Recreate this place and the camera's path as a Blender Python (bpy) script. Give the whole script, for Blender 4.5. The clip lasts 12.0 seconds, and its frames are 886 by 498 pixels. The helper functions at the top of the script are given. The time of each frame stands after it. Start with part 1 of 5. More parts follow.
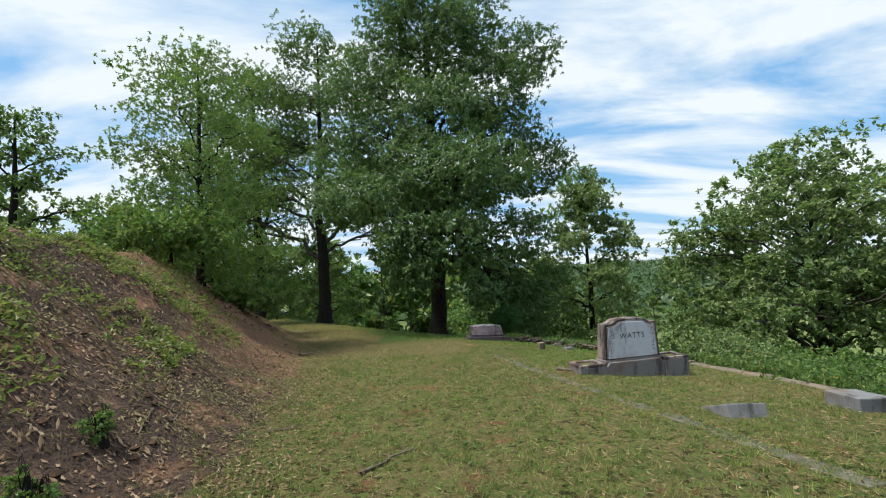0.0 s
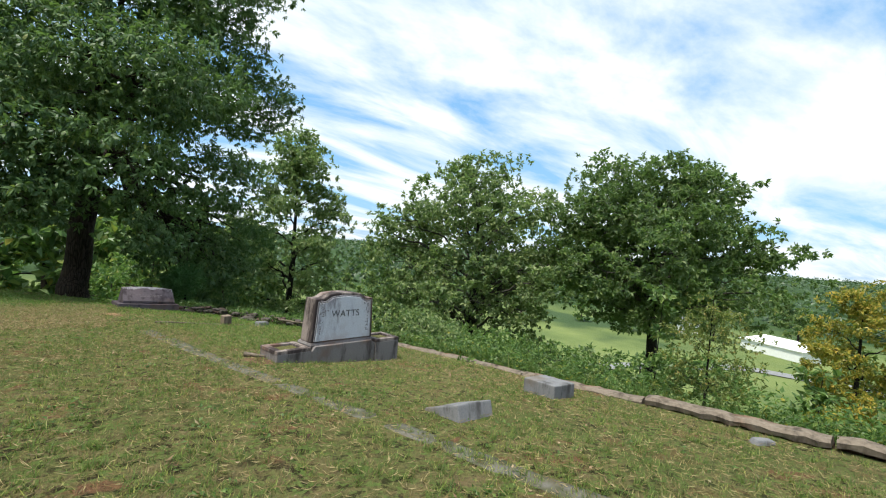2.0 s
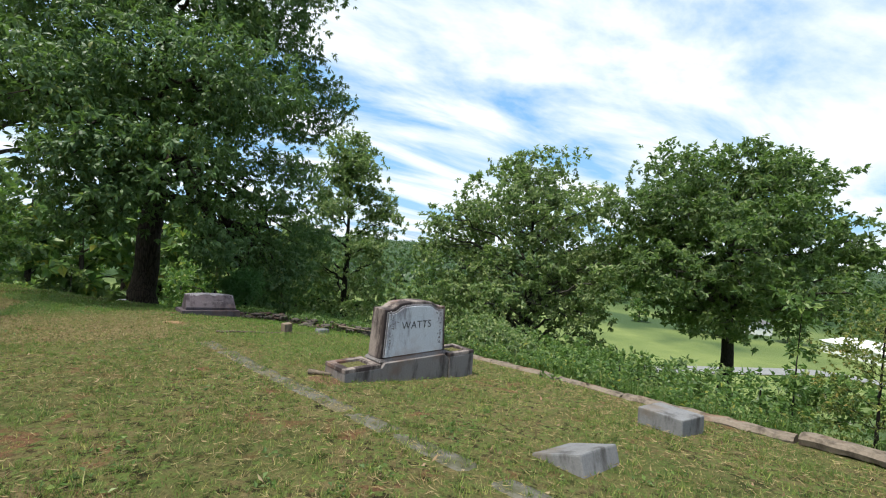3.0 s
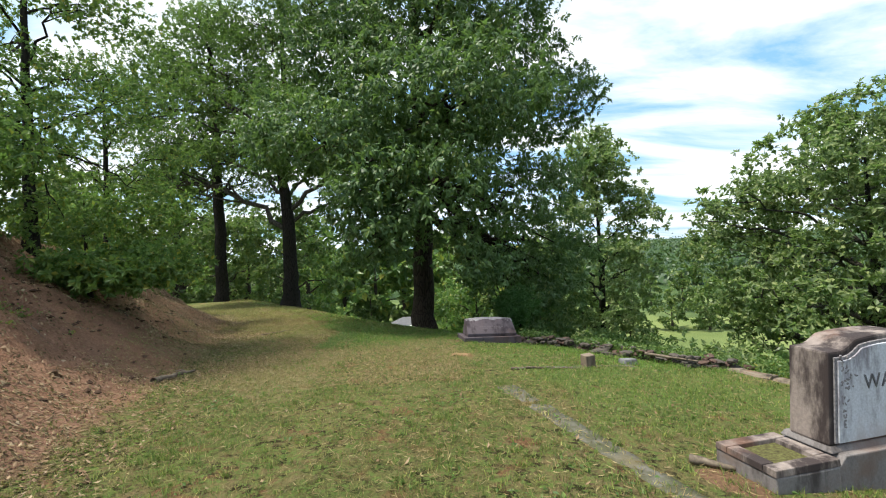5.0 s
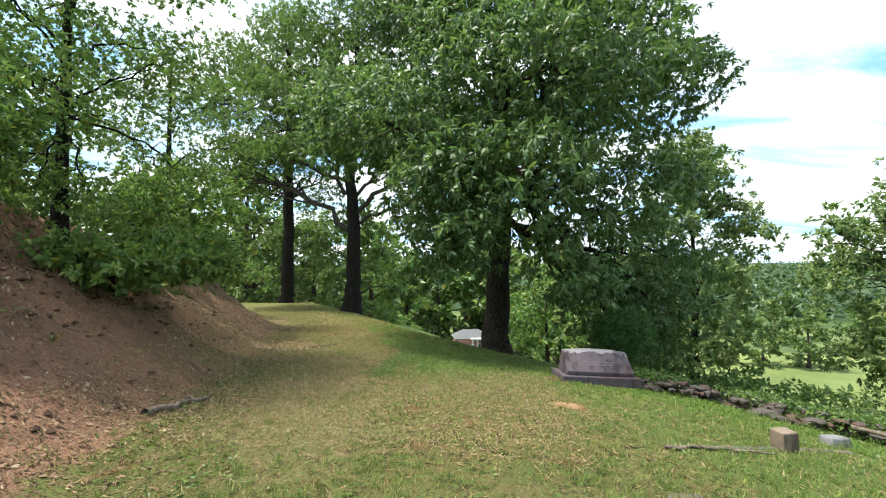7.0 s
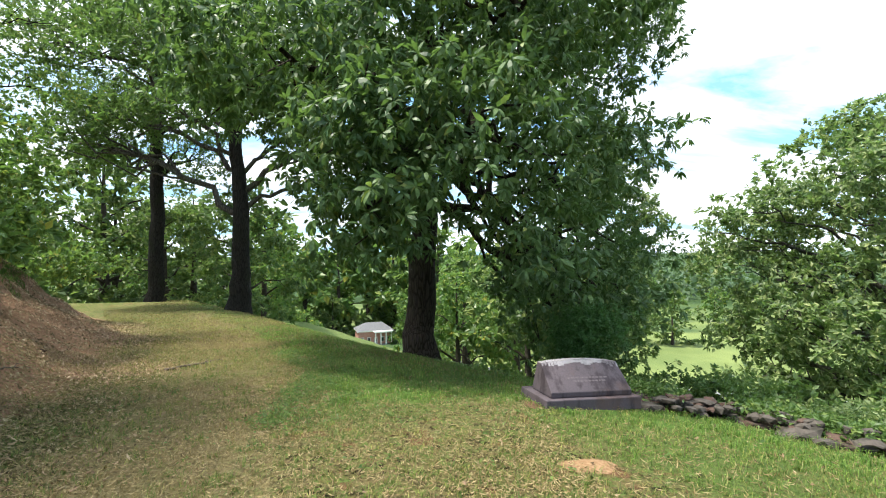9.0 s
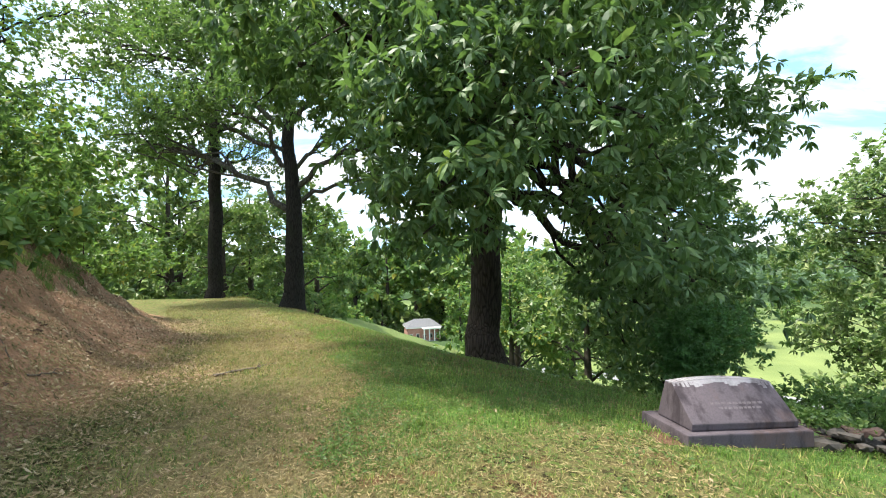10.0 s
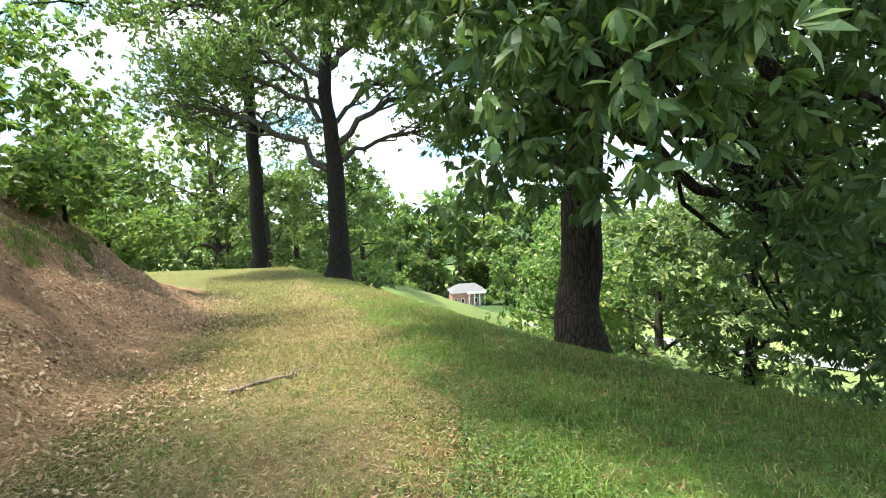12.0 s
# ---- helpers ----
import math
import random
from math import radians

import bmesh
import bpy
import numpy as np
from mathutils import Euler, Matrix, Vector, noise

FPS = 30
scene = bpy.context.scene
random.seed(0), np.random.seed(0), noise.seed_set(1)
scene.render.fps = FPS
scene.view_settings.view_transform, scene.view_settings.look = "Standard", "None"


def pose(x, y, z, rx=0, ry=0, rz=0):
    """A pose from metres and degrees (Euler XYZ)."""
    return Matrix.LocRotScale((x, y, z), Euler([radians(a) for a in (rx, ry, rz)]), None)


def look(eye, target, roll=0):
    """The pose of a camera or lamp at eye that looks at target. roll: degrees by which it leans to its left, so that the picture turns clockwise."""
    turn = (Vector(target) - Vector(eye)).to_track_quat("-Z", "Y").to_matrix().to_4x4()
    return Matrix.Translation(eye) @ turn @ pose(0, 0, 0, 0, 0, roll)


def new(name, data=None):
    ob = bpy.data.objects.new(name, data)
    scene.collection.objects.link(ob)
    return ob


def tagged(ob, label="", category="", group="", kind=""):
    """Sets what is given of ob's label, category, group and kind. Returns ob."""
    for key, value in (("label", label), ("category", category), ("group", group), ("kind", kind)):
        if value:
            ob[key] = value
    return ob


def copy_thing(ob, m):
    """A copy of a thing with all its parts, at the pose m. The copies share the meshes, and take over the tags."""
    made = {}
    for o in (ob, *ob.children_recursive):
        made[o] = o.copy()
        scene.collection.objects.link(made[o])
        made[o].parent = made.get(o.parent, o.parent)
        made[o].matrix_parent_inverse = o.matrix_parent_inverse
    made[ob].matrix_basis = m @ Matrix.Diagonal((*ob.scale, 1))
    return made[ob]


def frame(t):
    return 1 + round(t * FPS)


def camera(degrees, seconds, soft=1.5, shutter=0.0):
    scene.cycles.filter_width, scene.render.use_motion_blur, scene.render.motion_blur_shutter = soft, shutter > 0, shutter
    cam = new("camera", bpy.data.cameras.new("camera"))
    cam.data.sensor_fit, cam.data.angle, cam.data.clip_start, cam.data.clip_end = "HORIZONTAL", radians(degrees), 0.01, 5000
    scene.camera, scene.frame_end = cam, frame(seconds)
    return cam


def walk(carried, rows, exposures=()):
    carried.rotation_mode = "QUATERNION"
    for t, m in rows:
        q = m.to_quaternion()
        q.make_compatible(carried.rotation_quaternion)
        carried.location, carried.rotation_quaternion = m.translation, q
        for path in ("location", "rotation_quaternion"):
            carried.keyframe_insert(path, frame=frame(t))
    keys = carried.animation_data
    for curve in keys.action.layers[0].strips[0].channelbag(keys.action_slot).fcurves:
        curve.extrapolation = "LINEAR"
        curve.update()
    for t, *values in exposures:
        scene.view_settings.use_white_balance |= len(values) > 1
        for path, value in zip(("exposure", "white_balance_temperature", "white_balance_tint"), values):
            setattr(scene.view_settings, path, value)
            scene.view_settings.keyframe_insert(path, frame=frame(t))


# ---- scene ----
cam = camera(90.3, 12.0, 1.1)
METRES, EYE, TILT, LEAN, TURN = 13.0, 1.5, 3.2, 3.4, 0.0
ROWS = [
    (0.0, 0.0, 0.0, 0.0, 0.0, 0.0, -0.0),
    (0.5, -0.0022, 0.0366, -0.0061, -9.38, -1.07, -3.22),
    (1.0, 0.0112, 0.0754, -0.0137, -20.71, -2.28, -4.83),
    (1.5, 0.0212, 0.1083, -0.0187, -28.24, -1.08, -7.41),
    (2.0, 0.0341, 0.1477, -0.0236, -37.1, -0.52, -9.52),
    (2.5, 0.0452, 0.1832, -0.0249, -34.02, -1.21, -9.14),
    (4.5, 0.0292, 0.3402, -0.0382, -13.34, -2.13, -3.49),
    (5.0, 0.0215, 0.3825, -0.0418, -0.72, -2.78, -0.41),
    (5.5, 0.0096, 0.4178, -0.0433, 6.32, -2.7, 0.41),
    (6.0, 0.005, 0.4597, -0.0472, 12.48, -2.92, 2.47),
    (6.5, -0.0048, 0.496, -0.0542, 13.78, -2.92, -0.65),
    (7.0, -0.0131, 0.5388, -0.0604, 7.59, -1.46, -2.8),
    (9.0, -0.0576, 0.711, -0.0817, -5.15, -1.88, -3.17),
    (9.5, -0.0675, 0.7479, -0.0879, -5.9, -2.1, -1.6),
    (10.0, -0.0844, 0.7903, -0.093, 0.85, -2.6, -2.39),
    (10.5, -0.0971, 0.8281, -0.0964, 1.82, -2.75, -2.77),
    (11.0, -0.1094, 0.8721, -0.0997, 9.76, -2.49, 0.56),
    (11.5, -0.1291, 0.9096, -0.107, 9.95, -5.79, -0.44),
    (12.0, -0.1412, 0.9571, -0.1138, 6.08, -7.34, -0.55),
]
walk(cam, [(t, pose(0, 0, EYE, TILT, LEAN, TURN) @ pose(METRES * x, METRES * y, METRES * z, 90 + pitch, roll, yaw)) for t, x, y, z, yaw, pitch, roll in ROWS],
     exposures=[(0.0, 0.22, 6300, 5), (0.5, 0.35, 6250, 5), (1.0, 0.62, 6300, 5), (2.0, 0.40, 6300, 5), (2.5, 0.36, 6300, 6), (4.5, 0.65, 6400, 6), (5.0, 0.62, 6450, 6), (5.5, 0.83, 6450, 6), (6.5, 0.93, 6450, 6), (7.0, 1.0, 6400, 6), (9.5, 1.18, 6350, 6), (10.5, 1.55, 6350, 7), (11.0, 1.65, 6400, 7), (12.0, 1.8, 6450, 7)])

# ---- light ----
SUN_AZ, SUN_EL = 264.0, 67.0          # degrees, azimuth from +y towards +x
world = bpy.data.worlds.new("world")
scene.world = world
world.use_nodes = True
wt = world.node_tree
wt.nodes.clear()
w_out = wt.nodes.new("ShaderNodeOutputWorld")
w_bg = wt.nodes.new("ShaderNodeBackground")
w_sky = wt.nodes.new("ShaderNodeTexSky")
w_sky.sky_type, w_sky.sun_disc = "NISHITA", False
w_sky.sun_elevation, w_sky.sun_rotation = radians(SUN_EL), radians(SUN_AZ)
w_co = wt.nodes.new("ShaderNodeTexCoord")
w_sep = wt.nodes.new("ShaderNodeSeparateXYZ")
w_add = wt.nodes.new("ShaderNodeMath")
w_add.operation, w_add.inputs[1].default_value = "ADD", 0.16
w_max = wt.nodes.new("ShaderNodeMath")
w_max.operation, w_max.inputs[1].default_value = "MAXIMUM", 0.05
w_div = wt.nodes.new("ShaderNodeVectorMath")
w_div.operation = "DIVIDE"
w_map = wt.nodes.new("ShaderNodeMapping")
w_map.inputs["Rotation"].default_value = (0, 0, radians(-52))
w_map.inputs["Scale"].default_value = (0.62, 1.5, 0.0)
w_map.inputs["Location"].default_value = (1.15, 0.4, 0)
w_noi = wt.nodes.new("ShaderNodeTexNoise")
w_noi.inputs["Scale"].default_value, w_noi.inputs["Detail"].default_value = 1.15, 9.0
w_noi.inputs["Roughness"].default_value, w_noi.inputs["Distortion"].default_value = 0.58, 0.35
w_ramp = wt.nodes.new("ShaderNodeValToRGB")
w_ramp.color_ramp.elements[0].position, w_ramp.color_ramp.elements[1].position = 0.38, 0.56
w_mix = wt.nodes.new("ShaderNodeMix")
w_mix.data_type = "RGBA"
CLOUD = (5.3, 5.5, 5.8, 1)
w_haze = wt.nodes.new("ShaderNodeMix")          # thin high haze lightens the blue
w_haze.data_type = "RGBA"
w_haze.inputs["Factor"].default_value, w_haze.inputs["B"].default_value = 0.7, (1.5, 3.1, 5.2, 1)
w_mix.inputs["B"].default_value = CLOUD
for a, b in ((w_co.outputs["Generated"], w_sep.inputs[0]), (w_sep.outputs["Z"], w_add.inputs[0]), (w_add.outputs[0], w_max.inputs[0]),
             (w_co.outputs["Generated"], w_div.inputs[0]), (w_max.outputs[0], w_div.inputs[1]), (w_div.outputs[0], w_map.inputs[0]),
             (w_map.outputs[0], w_noi.inputs["Vector"]), (w_noi.outputs["Fac"], w_ramp.inputs[0]), (w_ramp.outputs[0], w_mix.inputs["Factor"]),
             (w_sky.outputs[0], w_haze.inputs["A"]), (w_haze.outputs["Result"], w_mix.inputs["A"]), (w_mix.outputs["Result"], w_bg.inputs["Color"]), (w_bg.outputs[0], w_out.inputs[0])):
    wt.links.new(a, b)
w_bg.inputs["Strength"].default_value = 0.15

sun = new("sun", bpy.data.lights.new("sun", "SUN"))
sun.data.energy, sun.data.angle, sun.data.color = 4.8, radians(6), (1.0, 0.93, 0.80)
SUN_DIR = Vector((math.sin(radians(SUN_AZ)) * math.cos(radians(SUN_EL)), math.cos(radians(SUN_AZ)) * math.cos(radians(SUN_EL)), math.sin(radians(SUN_EL))))
sun.matrix_world = look(SUN_DIR * 50, (0, 0, 0))

# ---- materials ----


class Nodes:
    """A node material with short calls."""

    def __init__(self, name):
        self.mat = bpy.data.materials.new(name)
        self.mat.use_nodes = True
        self.t = self.mat.node_tree
        self.bsdf = self.t.nodes["Principled BSDF"]
        self.out = self.t.nodes["Material Output"]

    def add(self, kind, **inputs):
        n = self.t.nodes.new(kind)
        for k, v in inputs.items():
            n.inputs[k.replace("_", " ")].default_value = v
        return n

    def link(self, a, b):
        self.t.links.new(a, b)

    def where(self):
        return self.add("ShaderNodeTexCoord").outputs["Object"]

    def noise(self, scale, detail=4.0, rough=0.55, vec=None, distort=0.0):
        n = self.add("ShaderNodeTexNoise", Scale=scale, Detail=detail, Roughness=rough, Distortion=distort)
        self.link(vec or self.where(), n.inputs["Vector"])
        return n.outputs["Fac"]

    def ramp(self, fac, stops):
        n = self.add("ShaderNodeValToRGB")
        e = n.color_ramp.elements
        while len(e) < len(stops):
            e.new(0.5)
        for s, (p, c) in zip(e, stops):
            s.position, s.color = p, (*c, 1) if len(c) == 3 else c
        self.link(fac, n.inputs[0])
        return n.outputs[0]

    def step(self, fac, lo, hi):
        n = self.add("ShaderNodeMapRange", From_Min=lo, From_Max=hi)
        n.interpolation_type = "SMOOTHSTEP"
        self.link(fac, n.inputs["Value"])
        return n.outputs[0]

    def mix(self, fac, a, b, blend="MIX"):
        n = self.add("ShaderNodeMix")
        n.data_type, n.blend_type = "RGBA", blend
        for v, k in ((fac, "Factor"), (a, "A"), (b, "B")):
            if isinstance(v, (int, float)):
                n.inputs[k].default_value = v
            elif isinstance(v, tuple):
                n.inputs[k].default_value = (*v, 1)
            else:
                self.link(v, n.inputs[k])
        return n.outputs["Result"]

    def maths(self, op, a, b):
        n = self.add("ShaderNodeMath")
        n.operation = op
        for v, i in ((a, 0), (b, 1)):
            if isinstance(v, (int, float)):
                n.inputs[i].default_value = v
            else:
                self.link(v, n.inputs[i])
        return n.outputs[0]

    def attr(self, name):
        n = self.add("ShaderNodeAttribute")
        n.attribute_name = name
        return n.outputs["Fac"]

    def island(self):
        return self.add("ShaderNodeNewGeometry").outputs["Random Per Island"]

    def bump(self, height, strength, distance=0.02):
        n = self.add("ShaderNodeBump", Strength=strength, Distance=distance)
        self.link(height, n.inputs["Height"])
        self.link(n.outputs[0], self.bsdf.inputs["Normal"])

    def done(self, colour, rough=0.8, spec=0.3):
        if isinstance(colour, tuple):
            self.bsdf.inputs["Base Color"].default_value = (*colour, 1)
        else:
            self.link(colour, self.bsdf.inputs["Base Color"])
        if isinstance(rough, (int, float)):
            self.bsdf.inputs["Roughness"].default_value = rough
        else:
            self.link(rough, self.bsdf.inputs["Roughness"])
        self.bsdf.inputs["Specular IOR Level"].default_value = spec
        return self.mat


def leaf_material(name, stops, translucent=0.35, rough=0.45, spec=0.4):
    n = Nodes(name)
    col = n.ramp(n.island(), stops)
    big = n.noise(0.5, 2.0)
    col = n.mix(n.step(big, 0.35, 0.7), col, n.mix(0.3, col, (0.11, 0.17, 0.04)))
    n.done(col, rough, spec)
    tr = n.add("ShaderNodeBsdfTranslucent")
    n.link(n.mix(0.6, col, (0.20, 0.35, 0.06)), tr.inputs["Color"])
    m = n.add("ShaderNodeMixShader", Fac=translucent)
    n.link(n.bsdf.outputs[0], m.inputs[1])
    n.link(tr.outputs[0], m.inputs[2])
    n.link(m.outputs[0], n.out.inputs["Surface"])
    return n.mat


def bark_material(name, dark, light):
    n = Nodes(name)
    mp = n.add("ShaderNodeMapping")
    mp.inputs["Scale"].default_value = (1, 1, 0.16)
    n.link(n.where(), mp.inputs[0])
    v = n.add("ShaderNodeTexVoronoi", Scale=16.0)
    v.feature = "DISTANCE_TO_EDGE"
    n.link(mp.outputs[0], v.inputs["Vector"])
    fine = n.noise(40, 5, 0.6, mp.outputs[0])
    h = n.maths("ADD", n.step(v.outputs["Distance"], 0.0, 0.25), n.maths("MULTIPLY", fine, 0.6))
    col = n.ramp(h, [(0.15, dark), (0.9, light)])
    col = n.mix(n.step(n.noise(1.3, 3), 0.5, 0.75), col, (light[0] * 0.8, light[1], light[2] * 0.7))
    n.bump(h, 0.9, 0.03)
    return n.done(col, 0.95, 0.15)


def stone_material(name, base, dark, rust, stain_at=0.5, grain=55):
    n = Nodes(name)
    fine = n.noise(grain, 6, 0.7)
    col = n.mix(n.step(fine, 0.3, 0.7), base, tuple(c * 0.72 for c in base))
    mp = n.add("ShaderNodeMapping")
    mp.inputs["Scale"].default_value = (1, 1, 0.28)
    n.link(n.where(), mp.inputs[0])
    col = n.mix(n.step(n.noise(5.5, 7, 0.65, mp.outputs[0]), stain_at, stain_at + 0.22), col, dark)
    col = n.mix(n.maths("MULTIPLY", n.step(n.noise(2.2, 5, 0.6), 0.52, 0.72), 0.75), col, rust)
    n.bump(n.maths("ADD", fine, n.noise(14, 4)), 0.5, 0.006)
    return n.done(col, 0.88, 0.25)


def plain_material(name, a, b, scale=8.0, rough=0.8, spec=0.3, bump=0.3, distance=0.01):
    n = Nodes(name)
    f = n.noise(scale, 6, 0.6)
    n.bump(f, bump, distance)
    return n.done(n.ramp(f, [(0.3, a), (0.7, b)]), rough, spec)


def blade_material(name, stops, translucent=0.3):
    return leaf_material(name, stops, translucent, 0.6, 0.25)


LEAF_A = leaf_material("leaf_broad_dark", [(0.0, (0.034, 0.072, 0.033)), (0.5, (0.072, 0.135, 0.054)), (0.96, (0.135, 0.21, 0.078)), (1.0, (0.24, 0.25, 0.06))], 0.34, 0.48, 0.33)
LEAF_B = leaf_material("leaf_oak", [(0.0, (0.032, 0.062, 0.02)), (0.6, (0.07, 0.122, 0.036)), (1.0, (0.15, 0.20, 0.052))], 0.42)
LEAF_D = leaf_material("leaf_grey_green", [(0.0, (0.08, 0.125, 0.06)), (0.6, (0.195, 0.25, 0.11)), (1.0, (0.38, 0.42, 0.18))], 0.48)
LEAF_SAP = leaf_material("leaf_light_green", [(0.0, (0.055, 0.115, 0.036)), (0.6, (0.11, 0.195, 0.052)), (0.9, (0.21, 0.28, 0.066)), (1.0, (0.374, 0.308, 0.044))], 0.45)
LEAF_FERN = leaf_material("leaf_feathery", [(0.0, (0.03, 0.085, 0.028)), (1.0, (0.075, 0.19, 0.055))], 0.4)
LEAF_E = leaf_material("leaf_mid_green", [(0.0, (0.05, 0.085, 0.036)), (0.6, (0.105, 0.158, 0.06)), (1.0, (0.22, 0.27, 0.10))], 0.45)
LEAF_OLIVE = leaf_material("leaf_olive", [(0.0, (0.075, 0.095, 0.028)), (0.6, (0.17, 0.19, 0.05)), (0.9, (0.28, 0.27, 0.07)), (1.0, (0.34, 0.20, 0.06))], 0.42)
LEAF_HILL = leaf_material("leaf_hill", [(0.0, (0.028, 0.055, 0.034)), (1.0, (0.075, 0.115, 0.06))], 0.2)
LEAF_YEL = leaf_material("leaf_autumn_yellow", [(0.0, (0.14, 0.15, 0.03)), (0.5, (0.36, 0.29, 0.045)), (1.0, (0.52, 0.33, 0.05))], 0.45)
LEAF_FAR = leaf_material("leaf_far_wood", [(0.0, (0.047, 0.088, 0.034)), (0.6, (0.118, 0.168, 0.06)), (1.0, (0.26, 0.29, 0.085))], 0.38)
LEAF_WEED = leaf_material("leaf_weed", [(0.0, (0.045, 0.09, 0.027)), (0.6, (0.10, 0.17, 0.046)), (1.0, (0.21, 0.27, 0.075))], 0.4)
def lawn_material():
    n = Nodes("grass_short")
    green = n.ramp(n.island(), [(0.0, (0.066, 0.092, 0.019)), (0.5, (0.20, 0.23, 0.048)), (1.0, (0.38, 0.39, 0.10))])
    dry_or_lit = n.ramp(n.island(), [(0.0, (0.125, 0.092, 0.04)), (0.6, (0.27, 0.215, 0.09)), (1.0, (0.42, 0.345, 0.17))])
    f = n.maths("ADD", n.maths("MULTIPLY", n.noise(8.0, 5, 0.65), 0.7), n.maths("MULTIPLY", n.noise(0.9, 3, 0.6), 0.4))
    col = n.mix(n.step(f, 0.49, 0.58), green, dry_or_lit)
    col = n.mix(n.step(n.noise(9.0, 5, 0.7), 0.53, 0.58), col, n.mix(0.65, col, (0.035, 0.045, 0.012)))
    col = n.mix(n.step(n.noise(3.2, 5, 0.7), 0.57, 0.63), col, n.mix(0.7, col, (0.17, 0.085, 0.04)))
    n.done(col, 0.6, 0.25)
    tr = n.add("ShaderNodeBsdfTranslucent")
    n.link(col, tr.inputs["Color"])
    m = n.add("ShaderNodeMixShader", Fac=0.3)
    n.link(n.bsdf.outputs[0], m.inputs[1])
    n.link(tr.outputs[0], m.inputs[2])
    n.link(m.outputs[0], n.out.inputs["Surface"])
    return n.mat


GRASS = lawn_material()
GRASS_TUFT = blade_material("grass_tuft", [(0.0, (0.022, 0.05, 0.01)), (0.6, (0.10, 0.148, 0.028)), (0.92, (0.235, 0.27, 0.06)), (1.0, (0.34, 0.29, 0.14))], 0.25)
GRASS_WILD = blade_material("grass_wild", [(0.0, (0.05, 0.095, 0.028)), (0.6, (0.115, 0.165, 0.05)), (1.0, (0.28, 0.28, 0.11))], 0.4)
GRASS_LUSH = blade_material("grass_lush", [(0.0, (0.04, 0.09, 0.016)), (0.6, (0.155, 0.265, 0.05)), (0.93, (0.29, 0.38, 0.09)), (1.0, (0.36, 0.31, 0.15))], 0.45)
STRAW = blade_material("dry_clippings", [(0.0, (0.14, 0.092, 0.045)), (0.6, (0.29, 0.21, 0.105)), (1.0, (0.47, 0.36, 0.20))], 0.15)
LITTER = leaf_material("fallen_leaf", [(0.0, (0.045, 0.026, 0.017)), (0.4, (0.125, 0.073, 0.044)), (0.8, (0.29, 0.185, 0.12)), (1.0, (0.40, 0.295, 0.20))], 0.1, 0.8, 0.2)
# pale tan litter, brighter than LITTER to carry sunlight on the far bank
LITTER_LIT = leaf_material("pale_lit_litter", [(0.0, (0.09, 0.055, 0.036)), (0.4, (0.24, 0.148, 0.098)), (0.8, (0.42, 0.285, 0.19)), (1.0, (0.55, 0.43, 0.30))], 0.1, 0.8, 0.2)
BARK_A = bark_material("bark_dark", (0.014, 0.011, 0.009), (0.058, 0.046, 0.038))
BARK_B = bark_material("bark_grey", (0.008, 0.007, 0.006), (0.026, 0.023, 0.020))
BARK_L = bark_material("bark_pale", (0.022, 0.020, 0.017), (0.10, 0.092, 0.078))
BARK_FAR = plain_material("bark_far", (0.03, 0.025, 0.02), (0.07, 0.06, 0.05), 6, 0.95, 0.1)
MARBLE = stone_material("weathered_marble", (0.60, 0.61, 0.67), (0.17, 0.15, 0.175), (0.40, 0.35, 0.36), 0.48)
GRANITE = stone_material("stained_granite", (0.22, 0.20, 0.20), (0.06, 0.05, 0.05), (0.16, 0.11, 0.09), 0.46)
DIE = stone_material("brown_streaked_stone", (0.29, 0.24, 0.22), (0.04, 0.03, 0.03), (0.15, 0.075, 0.05), 0.37, 40)
CONCRETE = stone_material("weathered_concrete", (0.20, 0.198, 0.208), (0.07, 0.066, 0.066), (0.14, 0.11, 0.085), 0.48)
SLANT = stone_material("mauve_granite", (0.105, 0.085, 0.098), (0.034, 0.026, 0.031), (0.11, 0.068, 0.06), 0.46, 80)
RUBBLE = stone_material("field_stone", (0.095, 0.08, 0.07), (0.028, 0.026, 0.02), (0.085, 0.06, 0.04), 0.43, 30)
BRICKISH = stone_material("old_brick", (0.10, 0.062, 0.05), (0.04, 0.032, 0.027), (0.11, 0.08, 0.062), 0.46, 30)
WOOD = plain_material("dead_wood", (0.06, 0.045, 0.035), (0.22, 0.18, 0.14), 20, 0.9, 0.1)
PLANTER_SOIL = plain_material("grassy_soil", (0.05, 0.04, 0.022), (0.17, 0.17, 0.065), 45, 0.95, 0.1, 1.0, 0.03)
INK = plain_material("carved_letter", (0.06, 0.06, 0.068), (0.15, 0.145, 0.155), 30)
CARVED = plain_material("carved_relief", (0.10, 0.09, 0.10), (0.30, 0.28, 0.29), 40, 0.9, 0.2)


